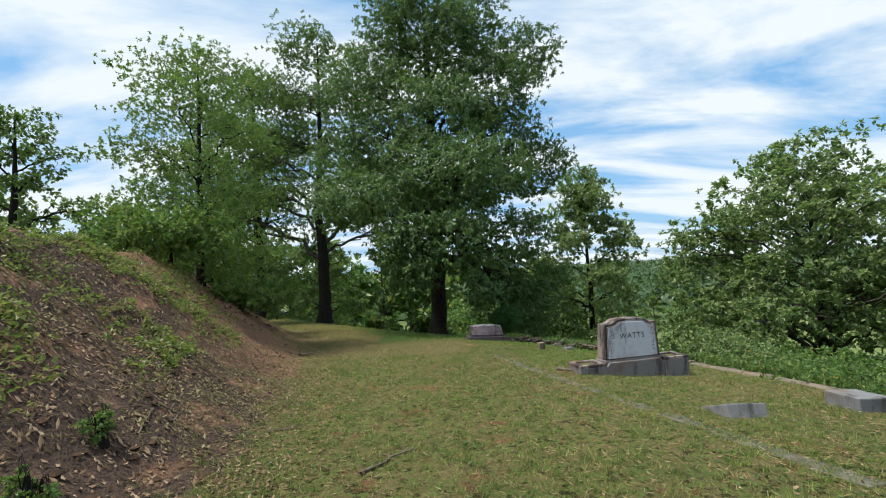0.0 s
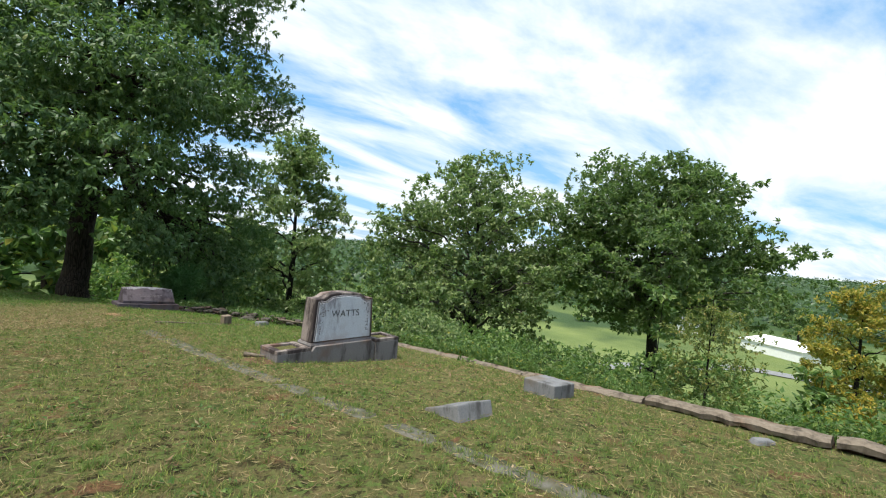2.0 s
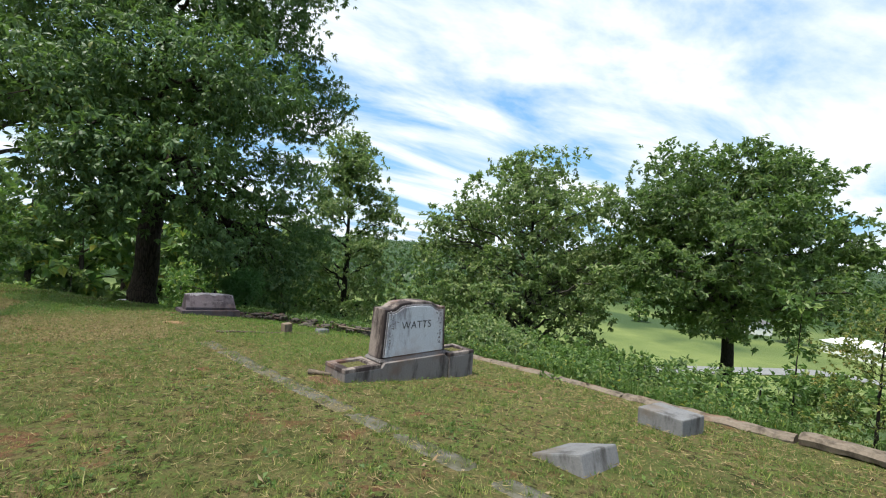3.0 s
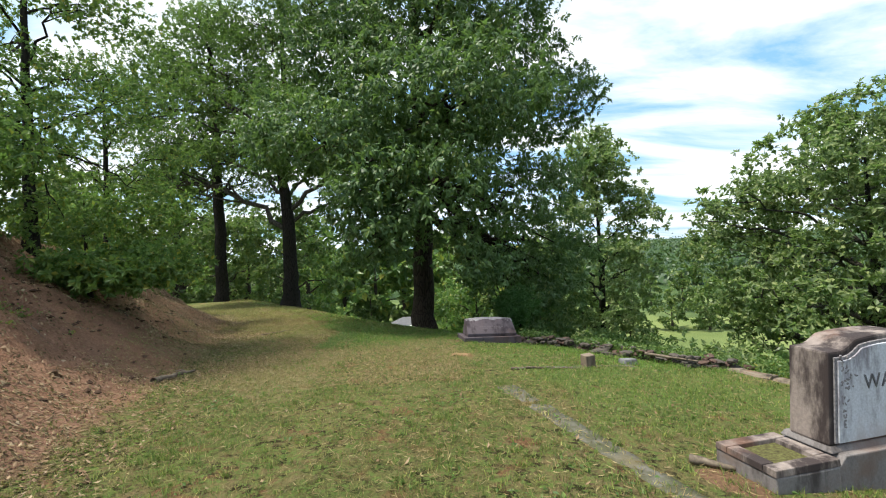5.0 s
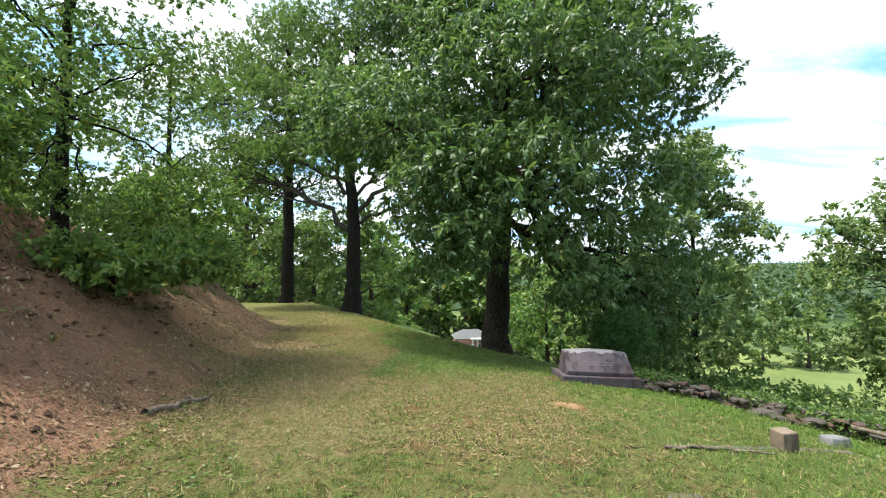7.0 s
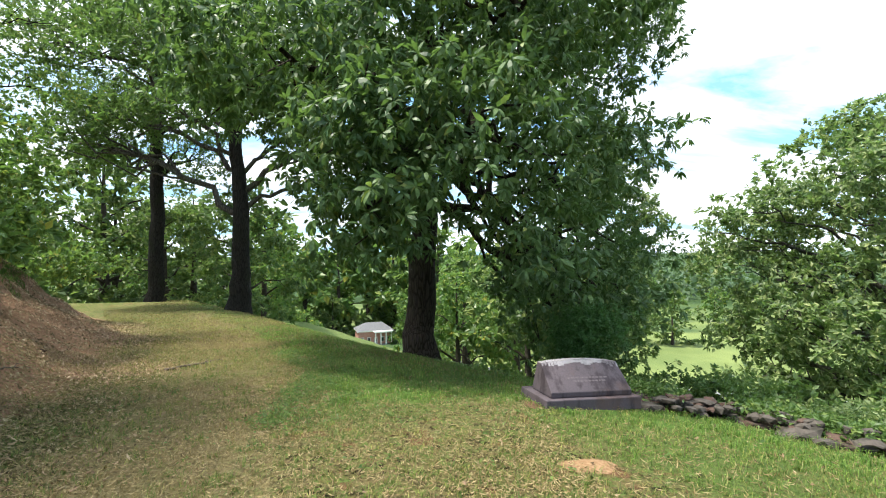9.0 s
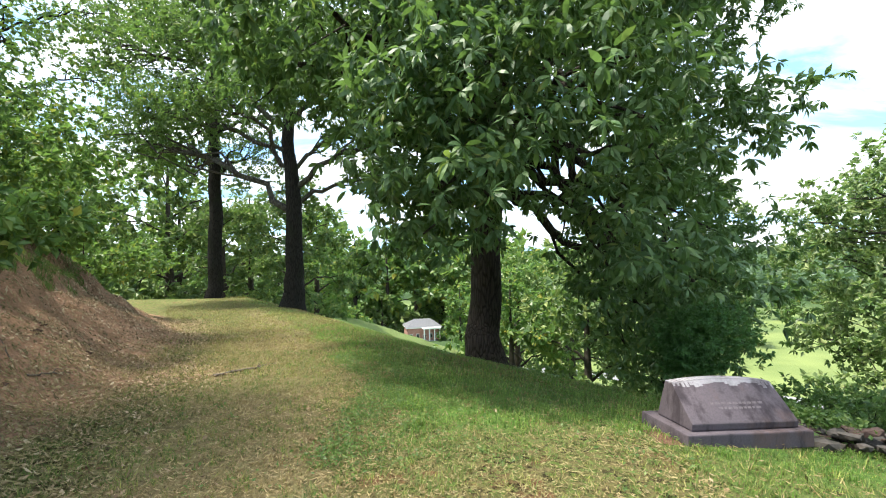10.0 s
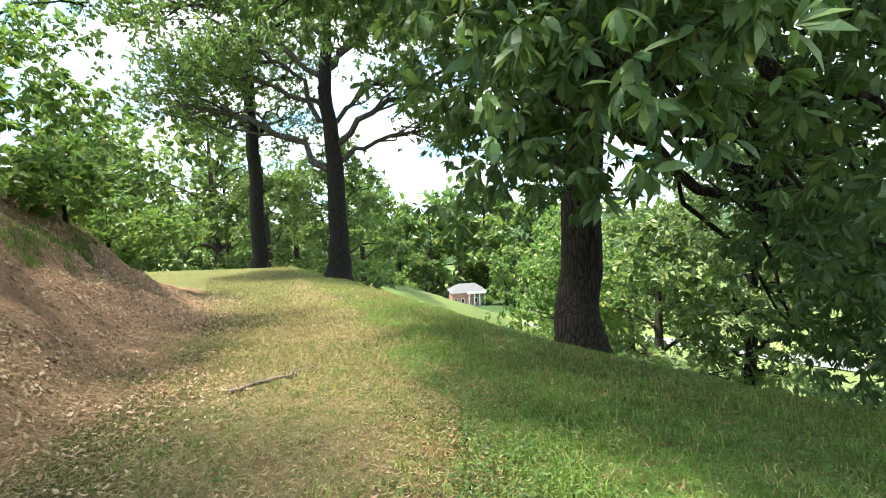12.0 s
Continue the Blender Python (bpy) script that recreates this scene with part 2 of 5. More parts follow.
def ground_material():
    n = Nodes("ground_soil_and_turf")
    bank, lush, valley, worn = n.attr("bank"), n.attr("lush"), n.attr("valley"), n.attr("worn")
    fine, mid, broad = n.noise(38, 6, 0.7), n.noise(6, 6, 0.65), n.noise(0.9, 4, 0.6)
    turf = n.ramp(fine, [(0.25, (0.05, 0.05, 0.02)), (0.5, (0.145, 0.138, 0.05)), (0.75, (0.28, 0.24, 0.11))])
    turf = n.mix(n.step(n.noise(9, 5, 0.7), 0.51, 0.56), turf, (0.032, 0.027, 0.011))
    turf = n.mix(n.step(n.noise(19, 3, 0.6), 0.48, 0.60), turf, n.ramp(fine, [(0.3, (0.075, 0.125, 0.03)), (0.7, (0.17, 0.22, 0.06))]))
    turf = n.mix(n.step(mid, 0.45, 0.7), turf, (0.19, 0.145, 0.072))
    turf = n.mix(n.step(n.noise(2.4, 5, 0.65, distort=0.4), 0.56, 0.66), turf, n.ramp(fine, [(0.3, (0.10, 0.055, 0.03)), (0.7, (0.26, 0.14, 0.075))]))
    turf = n.mix(n.maths("MULTIPLY", n.step(broad, 0.45, 0.7), 0.6), turf, (0.085, 0.115, 0.03))
    turf = n.mix(n.maths("MULTIPLY", 0.65, n.step(n.maths("ADD", worn, n.maths("MULTIPLY", n.maths("SUBTRACT", mid, 0.5), 0.8)), 0.35, 0.8)), turf, n.ramp(fine, [(0.3, (0.17, 0.125, 0.065)), (0.7, (0.36, 0.29, 0.16))]))
    turf = n.mix(n.maths("MULTIPLY", lush, n.step(mid, 0.30, 0.52)), turf, n.ramp(fine, [(0.3, (0.05, 0.10, 0.02)), (0.7, (0.14, 0.24, 0.048))]))
    clay = n.ramp(fine, [(0.25, (0.07, 0.043, 0.031)), (0.5, (0.19, 0.11, 0.076)), (0.78, (0.33, 0.225, 0.155))])
    clay = n.mix(n.step(mid, 0.50, 0.72), clay, (0.12, 0.07, 0.05))
    clay = n.mix(n.step(broad, 0.50, 0.62), clay, n.ramp(mid, [(0.3, (0.20, 0.09, 0.057)), (0.7, (0.27, 0.14, 0.09))]))
    clay = n.mix(n.step(n.noise(2.6, 7, 0.72, distort=0.6), 0.52, 0.60), clay, n.ramp(fine, [(0.3, (0.045, 0.03, 0.022)), (0.7, (0.13, 0.08, 0.055))]))
    clay = n.mix(0.55, clay, n.ramp(fine, [(0.3, (0.21, 0.105, 0.066)), (0.7, (0.42, 0.25, 0.165))]))
    # sunlight on the far bank is put into a lighter clay colour
    clay = n.mix(n.maths("MULTIPLY", n.attr("dry_or_lit"), 0.7), clay, n.ramp(fine, [(0.3, (0.24, 0.135, 0.085)), (0.7, (0.46, 0.30, 0.195))]))
    mulch = n.ramp(fine, [(0.3, (0.032, 0.023, 0.02)), (0.55, (0.10, 0.068, 0.056)), (0.8, (0.22, 0.165, 0.135))])
    clay = n.mix(n.maths("MULTIPLY", n.attr("mulch"), n.step(n.noise(1.6, 5, 0.65), 0.34, 0.5)), clay, mulch)
    edge = n.step(n.maths("ADD", bank, n.maths("MULTIPLY", n.maths("SUBTRACT", mid, 0.5), 0.7)), 0.3, 0.62)
    col = n.mix(edge, turf, clay)
    field = n.ramp(n.noise(0.05, 5, 0.6), [(0.35, (0.10, 0.135, 0.045)), (0.65, (0.165, 0.20, 0.068))])
    field = n.mix(n.step(n.noise(0.012, 3), 0.52, 0.6), field, (0.045, 0.075, 0.03))
    field = n.mix(n.attr("wood"), field, n.ramp(n.noise(0.08, 5, 0.7), [(0.3, (0.022, 0.045, 0.018)), (0.7, (0.05, 0.085, 0.028))]))
    col = n.mix(valley, col, field)
    n.bump(n.maths("ADD", fine, n.maths("MULTIPLY", mid, 1.4)), 1.0, 0.05)
    return n.done(col, 0.95, 0.12)


GROUND = ground_material()

# ---- mesh helpers ----


def part(name, bm, material, parent=None, label="", smooth=False):
    me = bpy.data.meshes.new(name)
    bm.normal_update()
    bm.to_mesh(me)
    bm.free()
    me.materials.append(material)
    if smooth:
        me.polygons.foreach_set("use_smooth", [True] * len(me.polygons))
    ob = new(name, me)
    ob.parent = parent
    return tagged(ob, label)


def arrays(name, verts, tris, material, parent=None, label="", smooth=False):
    """One mesh out of numpy arrays of corners and triangles."""
    me = bpy.data.meshes.new(name)
    me.vertices.add(len(verts))
    me.vertices.foreach_set("co", np.asarray(verts, dtype=np.float32).ravel())
    me.loops.add(tris.size)
    me.loops.foreach_set("vertex_index", tris.astype(np.int32).ravel())
    me.polygons.add(len(tris))
    me.polygons.foreach_set("loop_start", np.arange(0, tris.size, tris.shape[1], dtype=np.int32))
    me.polygons.foreach_set("use_smooth", np.full(len(tris), smooth))
    me.update(calc_edges=True)
    me.materials.append(material)
    ob = new(name, me)
    ob.parent = parent
    return tagged(ob, label)


def thing(name, x, y, z, label, category, group="", turn=0.0, kind=""):
    ob = new(name)
    ob.matrix_world = pose(x, y, z, 0, 0, turn)
    return tagged(ob, label, category, group, kind)


def block(w, d, h, taper=0.0, bevel=0.015, z=0.0, at=(0, 0), rough=0.0, seed=0):
    """A bevelled block on z, its top narrower by taper on each side, its faces a little uneven."""
    bm = bmesh.new()
    bmesh.ops.create_cube(bm, size=1.0)
    for v in bm.verts:
        top = v.co.z > 0
        v.co.x = v.co.x * (w - 2 * taper * top) + at[0]
        v.co.y = v.co.y * (d - 2 * taper * top) + at[1]
        v.co.z = z + h * top
    if rough:
        bmesh.ops.subdivide_edges(bm, edges=bm.edges[:], cuts=3, use_grid_fill=True)
    if bevel:
        sharp = [e for e in bm.edges if e.calc_face_angle(0) > 0.5]
        bmesh.ops.bevel(bm, geom=sharp, offset=bevel, segments=2, profile=0.6, affect="EDGES")
    if rough:
        for v in bm.verts:
            v.co += noise.noise_vector(v.co * 5 + Vector((seed * 7.3, seed * 3.1, 0))) * rough
    return bm


def smooth01(x):
    x = np.clip(x, 0, 1)
    return x * x * (3 - 2 * x)


def softplus(x, k):
    return np.logaddexp(0, x * k) / k


TOE_Y = (-30, 0, 4.3, 6.9, 9.0, 11.4, 13.5, 15.8, 19.8, 26, 40)
TOE_X = (-1.2, -1.7, -1.95, -2.5, -3.0, -3.6, -4.3, -5.0, -6.8, -11.0, -20)
EDGE_Y = (-30, 0, 12.5, 14.0, 15.5, 18, 20, 21, 22, 24, 27, 30, 36, 45)
EDGE_X = (9.7, 6.7, 5.45, 4.6, 4.2, 3.2, 1.7, 0.6, -1.6, -3.6, -5.8, -7.9, -13.2, -20)


def bank_part(x, y):
    s = np.interp(y, TOE_Y, TOE_X) - x
    return s


def height(x, y):
    """The ground's height: a lawn falling to the north and east, a clay bank to the west, a valley all round."""
    x, y = np.asarray(x, dtype=float), np.asarray(y, dtype=float)
    yy = np.clip(y, -40, 32)
    z = 0.1 - 0.046 * yy
    ridge = 1.6 - 0.2 * np.clip(yy - 8, 0, 6.5) - 0.55 * np.clip(yy - 14.5, 0, 30)
    k = 0.045 + 0.007 * np.clip(yy, 0, 15) + 0.026 * np.clip(yy - 15, 0, 6)
    z = z - k * softplus(np.clip(x - ridge, -50, 12), 2.0) - 0.08 * np.exp(-((x - 3.2) ** 2 + (y - 8.0) ** 2) / 2.5)
    s = bank_part(x, y)
    fade = 1 - smooth01((y - 19.5) / 8)
    rise = (0.78 - 0.11 * smooth01((y - 12) / 4)) * softplus(np.clip(s, -20, 3.4) - 0.25, 4.0) + 0.16 * softplus(np.clip(s - 3.2, -20, 16), 2.0)
    z = z + rise * fade
    bump = 0.06 * np.sin(x * 1.7 + np.sin(y * 1.1)) * np.sin(y * 1.3 + 1) + 0.028 * np.sin(x * 5.1 + y * 2.3 + np.sin(y * 3)) * np.sin(y * 4.2 - x + np.sin(x * 2.1)) + 0.012 * np.sin(x * 11 + 3 * np.sin(y * 5)) * np.sin(y * 9 + 2 * np.sin(x * 4))
    ledge = 0.16 * smooth01((s - 1.9 + 0.3 * np.sin(y * 2.3 + np.sin(y * 5.1))) / 0.35) - 0.10 * smooth01((s - 1.4) / 0.8)
    z = z + (bump * 2.4 * smooth01((s + 0.5) / 2) + (0.9 + 0.4 * smooth01((y - 12) / 2)) * ledge * smooth01((y - 3) / 4)) * fade + bump * 0.12
    d = np.maximum(x - np.interp(y, EDGE_Y, EDGE_X), 0)
    d = np.maximum(d, np.clip(y - 36, 0, None) * 0.8)
    z = z - 0.30 * np.clip(d, 0, 30) - 0.25 * np.clip(d - 30, 0, 80)
    r = np.hypot(x, y)
    floor = -26 + 17 * smooth01((r - 330) / 500) + 16 * smooth01((r - 700) / 1500)
    far = smooth01((r - 60) / 60)
    z = np.where(r > 60, z * (1 - far) + np.minimum(z, floor) * far, z)
    z = np.maximum(z, np.where(r > 60, floor, -26.0))
    west = smooth01((-x - 30) / 40)
    return z * (1 - west) + west * np.where(r > 200, floor, np.maximum(z, -6))


def gz(x, y):
    return float(height(x, y))


def axis(parts, growth, reach):
    lo, hi, step = parts
    core = list(np.arange(lo, hi + step / 2, step))
    s, v = step, core[-1]
    while v < reach:
        s *= growth
        v += s
        core.append(v)
    s, v = step, core[0]
    while v > -reach:
        s *= growth
        v -= s
        core.insert(0, v)
    return np.array(core)


def lushness(x, y):
    """Where the grass grows long and green, 0 to 1."""
    wave = 0.20 * np.sin(y * 2.9 + 1.0) + 0.10 * np.sin(y * 7.3) + 0.08 * np.sin(x * 6.1 + y * 3.7)
    west = -2.0 - 0.55 * np.maximum(y - 15.6, 0)
    south = np.interp(x, (-2.2, -0.8, 0.2, 1.4, 3.0), (13.3, 13.6, 13.8, 12.6, 11.6)) + wave
    slope = smooth01((x - west + wave) / 0.45) * smooth01((y - south) / 0.9)
    plot = smooth01((x - 1.25 - 0.267 * (10.2 - y) + 0.6 * wave) / 0.5) * smooth01((y - 8.6 + wave) / 1.2) * smooth01((5.0 - x) / 0.6)
    return np.maximum(slope, 0.55 * plot)


def build_ground():
    xs, ys = axis((-9.0, 7.0, 0.15), 1.11, 2800), axis((-1.0, 23.0, 0.15), 1.11, 2800)
    gx, gy = np.meshgrid(xs, ys)
    z = height(gx, gy)
    verts = np.stack([gx, gy, z], -1).reshape(-1, 3)
    w, h = len(xs), len(ys)
    i = (np.arange(h - 1)[:, None] * w + np.arange(w - 1)).ravel()
    ob = arrays("ground", verts, np.stack([i, i + 1, i + w + 1, i + w], -1), GROUND, smooth=True)
    x, y = verts[:, 0], verts[:, 1]
    s = bank_part(x, y)
    fade = 1 - smooth01((y - 20) / 10)
    bank = smooth01((s + 0.5) / 1.1) * fade * (1 - 0.85 * smooth01((s - 5) / 3))
    lush = np.maximum(lushness(x, y), 0.5 * smooth01((x - np.interp(y, EDGE_Y, EDGE_X)) / 0.4))
    lush = np.maximum(lush, 0.55 * smooth01((y - 16) / 5) * smooth01((x + 4.5) / 2))
    worn = smooth01(1 - np.abs(x - np.interp(y, (0, 8, 14, 20, 30), (-0.6, -1.2, -3.0, -5.0, -9))) / 1.8) * smooth01((y - 8) / 4)
    valley = smooth01((np.hypot(x, y) - 38) / 18)
    # from y 12.2 on, a mask brightens the bank as if the sun lit it
    for name, values in (("bank", bank), ("lush", lush), ("worn", worn), ("valley", valley), ("mulch", smooth01((9.5 - y) / 3.0)), ("dry_or_lit", smooth01((y - 12.2) / 2.0)), ("wood", smooth01((np.hypot(x, y) - 230) / 60))):
        a = ob.data.attributes.new(name, "FLOAT", "POINT")
        a.data.foreach_set("value", values.astype(np.float32))
    tagged(ob, "sloping churchyard turf with a bare red clay bank and a green valley", "ground", kind="structure")
    return ob


build_ground()
rng = np.random.default_rng(7)

# ---- leaves, limbs and trees ----


def unit(v):
    return v / np.maximum(np.linalg.norm(v, axis=-1, keepdims=True), 1e-9)


def leaf_cloud(centres, lengths, width=0.42, droop=0.5, seed=1, full=False, normals=None):
    """Folded leaves round the centres: corners and triangles."""
    r = np.random.default_rng(seed)
    n = len(centres)
    if isinstance(droop, float):
        along = r.normal(size=(n, 3))
        along[:, 2] = along[:, 2] * 0.6 - droop
        along = unit(along)
    else:
        along = droop
    up = r.normal(size=(n, 3)) * 0.75
    up[:, 2] += 1.0
    if normals is not None:
        up = up + normals * 0.9
    side = unit(np.cross(along, up))
    nor = unit(np.cross(side, along))
    L = lengths[:, None]
    W = L * width * 0.5
    base = centres - along * L * 0.5
    tip = centres + along * L * 0.5 - nor * L * 0.12
    if not full:
        a = centres - along * L * 0.08 + side * W + nor * W * 0.35
        b = centres - along * L * 0.08 - side * W + nor * W * 0.35
        verts = np.stack([base, a, tip, b], 1).reshape(-1, 3)
        i = np.arange(n)[:, None] * 4
        tris = np.concatenate([i + [0, 2, 1], i + [0, 3, 2]], 1).reshape(-1, 3)
        return verts, tris
    a1 = centres - along * L * 0.20 + side * W * 0.85 + nor * W * 0.3
    a2 = centres + along * L * 0.14 + side * W * 0.9 + nor * (W * 0.3 - L * 0.03)
    b1 = centres - along * L * 0.20 - side * W * 0.85 + nor * W * 0.3
    b2 = centres + along * L * 0.14 - side * W * 0.9 + nor * (W * 0.3 - L * 0.03)
    verts = np.stack([base, a1, a2, tip, b2, b1], 1).reshape(-1, 3)
    i = np.arange(n)[:, None] * 6
    tris = np.concatenate([i + [0, 5, 1], i + [1, 5, 4], i + [1, 4, 2], i + [2, 4, 3]], 1).reshape(-1, 3)
    return verts, tris


def tube(path, radii, sides=8):
    """A tapered limb along a path: corners and quads as triangles."""
    path, radii = np.asarray(path, float), np.asarray(radii, float)
    t = unit(np.gradient(path, axis=0))
    ref = np.where(np.abs(t[:, 2:3]) > 0.9, np.array([[1.0, 0, 0]]), np.array([[0, 0, 1.0]]))
    u = unit(np.cross(t, ref))
    v = np.cross(t, u)
    a = np.linspace(0, 2 * math.pi, sides, endpoint=False)
    ring = path[:, None] + radii[:, None, None] * (np.cos(a)[None, :, None] * u[:, None] + np.sin(a)[None, :, None] * v[:, None])
    n = len(path)
    i, j = np.meshgrid(np.arange(n - 1), np.arange(sides), indexing="ij")
    k = (j + 1) % sides
    q = np.stack([i * sides + j, i * sides + k, (i + 1) * sides + k, (i + 1) * sides + j], -1).reshape(-1, 4)
    return ring.reshape(-1, 3), np.concatenate([q[:, [0, 1, 2]], q[:, [0, 2, 3]]])


class Heap:
    """Gathers corners and triangles for one mesh."""

    def __init__(self):
        self.v, self.t, self.n = [], [], 0

    def add(self, vt):
        v, t = vt
        self.v.append(v)
        self.t.append(t + self.n)
        self.n += len(v)

    def mesh(self, name, material, parent=None, label="", smooth=False):
        return arrays(name, np.concatenate(self.v), np.concatenate(self.t), material, parent, label, smooth)


def curve(p, q, sag, n=8, seed=0, wobble=0.05):
    r = np.random.default_rng(seed)
    t = np.linspace(0, 1, n)[:, None]
    p, q = np.asarray(p, float), np.asarray(q, float)
    out = p + (q - p) * t
    out[:, 2] += sag * np.sin(t[:, 0] * math.pi)
    w = r.normal(size=(n, 3)) * np.linalg.norm(q - p) * wobble
    w[0] = w[-1] = 0
    return out + w


def lobe_twigs(lobe, count, r):
    """Twig places in one lobe of a crown, most of them near its skin, thinned by noise."""
    x, y, z, rx, ry, rz = lobe
    d = unit(r.normal(size=(count, 3)))
    f = r.uniform(0.25, 1.0, count) ** 0.45 * (1 + 0.16 * np.sin(d[:, 0] * 5 + x) * np.sin(d[:, 1] * 6 + y) + 0.1 * np.sin(d[:, 2] * 9 + z))
    return np.array([x, y, z]) + d * f[:, None] * np.array([rx, ry, rz]), d


def make_tree(name, at, trunk, lobes, leaf, bark, twigs, per_twig, leaf_len, label, category="tree", group="", spread=0.32, full=False, seed=1,
              droop=0.5, width=0.42, limb_r=0.10, fine_limbs=3, sides=10, spray_n=7, low=0.0, sort_limbs=True, limb_bark=None):
    """trunk: rows of x, y, z, radius from the base; lobes: ellipsoids x, y, z, rx, ry, rz of the crown; all from the base."""
    r = np.random.default_rng(seed)
    top = thing(name, at[0], at[1], at[2], label, category, group)
    tr = np.asarray(trunk, float)
    wood = Heap()
    n = 26 if sides > 4 else 7
    t = np.linspace(0, 1, n) * (len(tr) - 1)
    path = np.stack([np.interp(t, np.arange(len(tr)), tr[:, i]) for i in range(4)], 1)
    path[1:-1, :2] += r.normal(size=(n - 2, 2)) * path[1:-1, 3:4] * 0.10
    flare = 1 + 0.55 * np.exp(-np.maximum(path[:, 2], 0) / max(0.35, tr[0, 3]))
    wood.add(tube(path[:, :3], path[:, 3] * flare, sides + (6 if sides > 4 else 2)))
    limbs = []
    vol = np.array([l[3] * l[4] + l[4] * l[5] for l in lobes])
    share = vol / vol.sum()
    centres, outs, spans = [], [], []
    for k, lobe in enumerate(lobes):
        c = np.array(lobe[:3], float)
        reach = np.hypot(*(c[:2]))
        zt = np.clip(c[2] - 0.45 * reach - 0.1 * lobe[5], max(low + r.uniform(0, 0.5) * low, tr[1, 2] if len(tr) > 2 else 0.3), tr[-1, 2] * 0.97)
        p = np.array([np.interp(zt, tr[:, 2], tr[:, 0]), np.interp(zt, tr[:, 2], tr[:, 1]), zt])
        size = np.interp(zt, tr[:, 2], tr[:, 3])
        rad = min(size * 0.5, limb_r * (0.6 + 0.5 * np.linalg.norm(c - p) / 5))
        main = curve(p, c, 0.10 * reach, 11, seed * 31 + k, 0.022)
        limb = Heap()
        limb.add(tube(main if sides > 4 else main[::2], np.linspace(rad, rad * 0.3, 11 if sides > 4 else 6), 7 if sides > 4 else 4))
        limbs.append(limb)
        tw, d = lobe_twigs(lobe, max(3, int(twigs * share[k] / spray_n)), r)
        for j in range(fine_limbs):
            q = tw[r.integers(len(tw))]
            s = main[r.integers(3, 10)]
            limb.add(tube(curve(s, q, 0.1, 6, seed * 77 + k * 9 + j, 0.07), np.linspace(rad * 0.4, rad * 0.08, 6), 5))
        centres.append(tw)
        outs.append(d)
    tw, d = np.concatenate(centres), np.concatenate(outs)
    sprays = len(tw)
    tw = np.repeat(tw, spray_n, 0) + r.normal(size=(sprays * spray_n, 3)) * np.array([spread, spread, spread * 0.5]) * np.repeat(r.uniform(0.6, 1.3, (sprays, 1)), spray_n, 0)
    d = np.repeat(d, spray_n, 0)
    n = len(tw) * per_twig
    way = r.normal(size=(n, 3)) + np.repeat(d, per_twig, 0) * 0.7
    way[:, 2] -= droop
    way = unit(way)
    size = r.uniform(0.65, 1.25, n) * leaf_len
    cen = np.repeat(tw, per_twig, 0) + way * size[:, None] * 0.62
    out = np.repeat(d, per_twig, 0)
    close = (cen[:, 1] < -2.4) & full
    crown = Heap()
    for pick, fine in ((close, True), (~close, False)):
        if pick.any():
            crown.add(leaf_cloud(cen[pick], size[pick], width, way[pick], seed + 5, fine, out[pick]))
    if sort_limbs:
        for heap in limbs:
            heap.mesh("limb", limb_bark or bark, top, smooth=True)
    else:
        for heap in limbs:
            wood.add((np.concatenate(heap.v), np.concatenate(heap.t)))
    wood.mesh("trunk", bark, top, smooth=True)
    crown.mesh("crown", leaf, top)
    return top


def round_lobes(height_, base, radius, count, seed, squash=0.8, lump=1.0):
    """Lobes of an uneven round crown."""
    r = np.random.default_rng(seed)
    out = []
    for i in range(count):
        f = (i + 0.5) / count
        z = base + (height_ - base) * f
        env = radius * math.sqrt(max(0.08, 1 - (2 * f - 0.85) ** 2 * 0.9))
        a = i * 2.4 + r.uniform(-0.4, 0.4)
        d = env * r.uniform(0.45, 0.85) * (1 if f < 0.9 else 0.35)
        s = radius * r.uniform(0.30, 0.46) * lump
        out.append((math.cos(a) * d, math.sin(a) * d, z - s * 0.3, s, s, s * squash))
    return out


def crown_lobes(top, base, radius, count, seed):
    """Lobes scattered through the outer part of a broad, gappy crown."""
    r = np.random.default_rng(seed)
    out = []
    mid, half = (top + base) / 2, (top - base) / 2
    tries = 0
    while len(out) < count and tries < 4000:
        tries += 1
        d = unit(r.normal(size=(1, 3)))[0]
        if d[2] < -0.2 and r.uniform() < 0.5:
            continue
        f = r.uniform(0.45, 1.0)
        s = radius * r.uniform(0.13, 0.27)
        c = (d[0] * (radius - s * 0.8) * f * 1.05, d[1] * (radius - s * 0.8) * f * 1.05, mid + d[2] * (half - s * 0.4) * f * 1.05)
        if all((c[0] - o[0]) ** 2 + (c[1] - o[1]) ** 2 + (c[2] - o[2]) ** 2 > (0.8 * s + 0.25 * o[3]) ** 2 for o in out):
            out.append((*c, s * 1.15, s * 1.15, s * 0.85))
    out.append((0.2, 0.1, top - radius * 0.2, radius * 0.34, radius * 0.34, radius * 0.26))
    return out

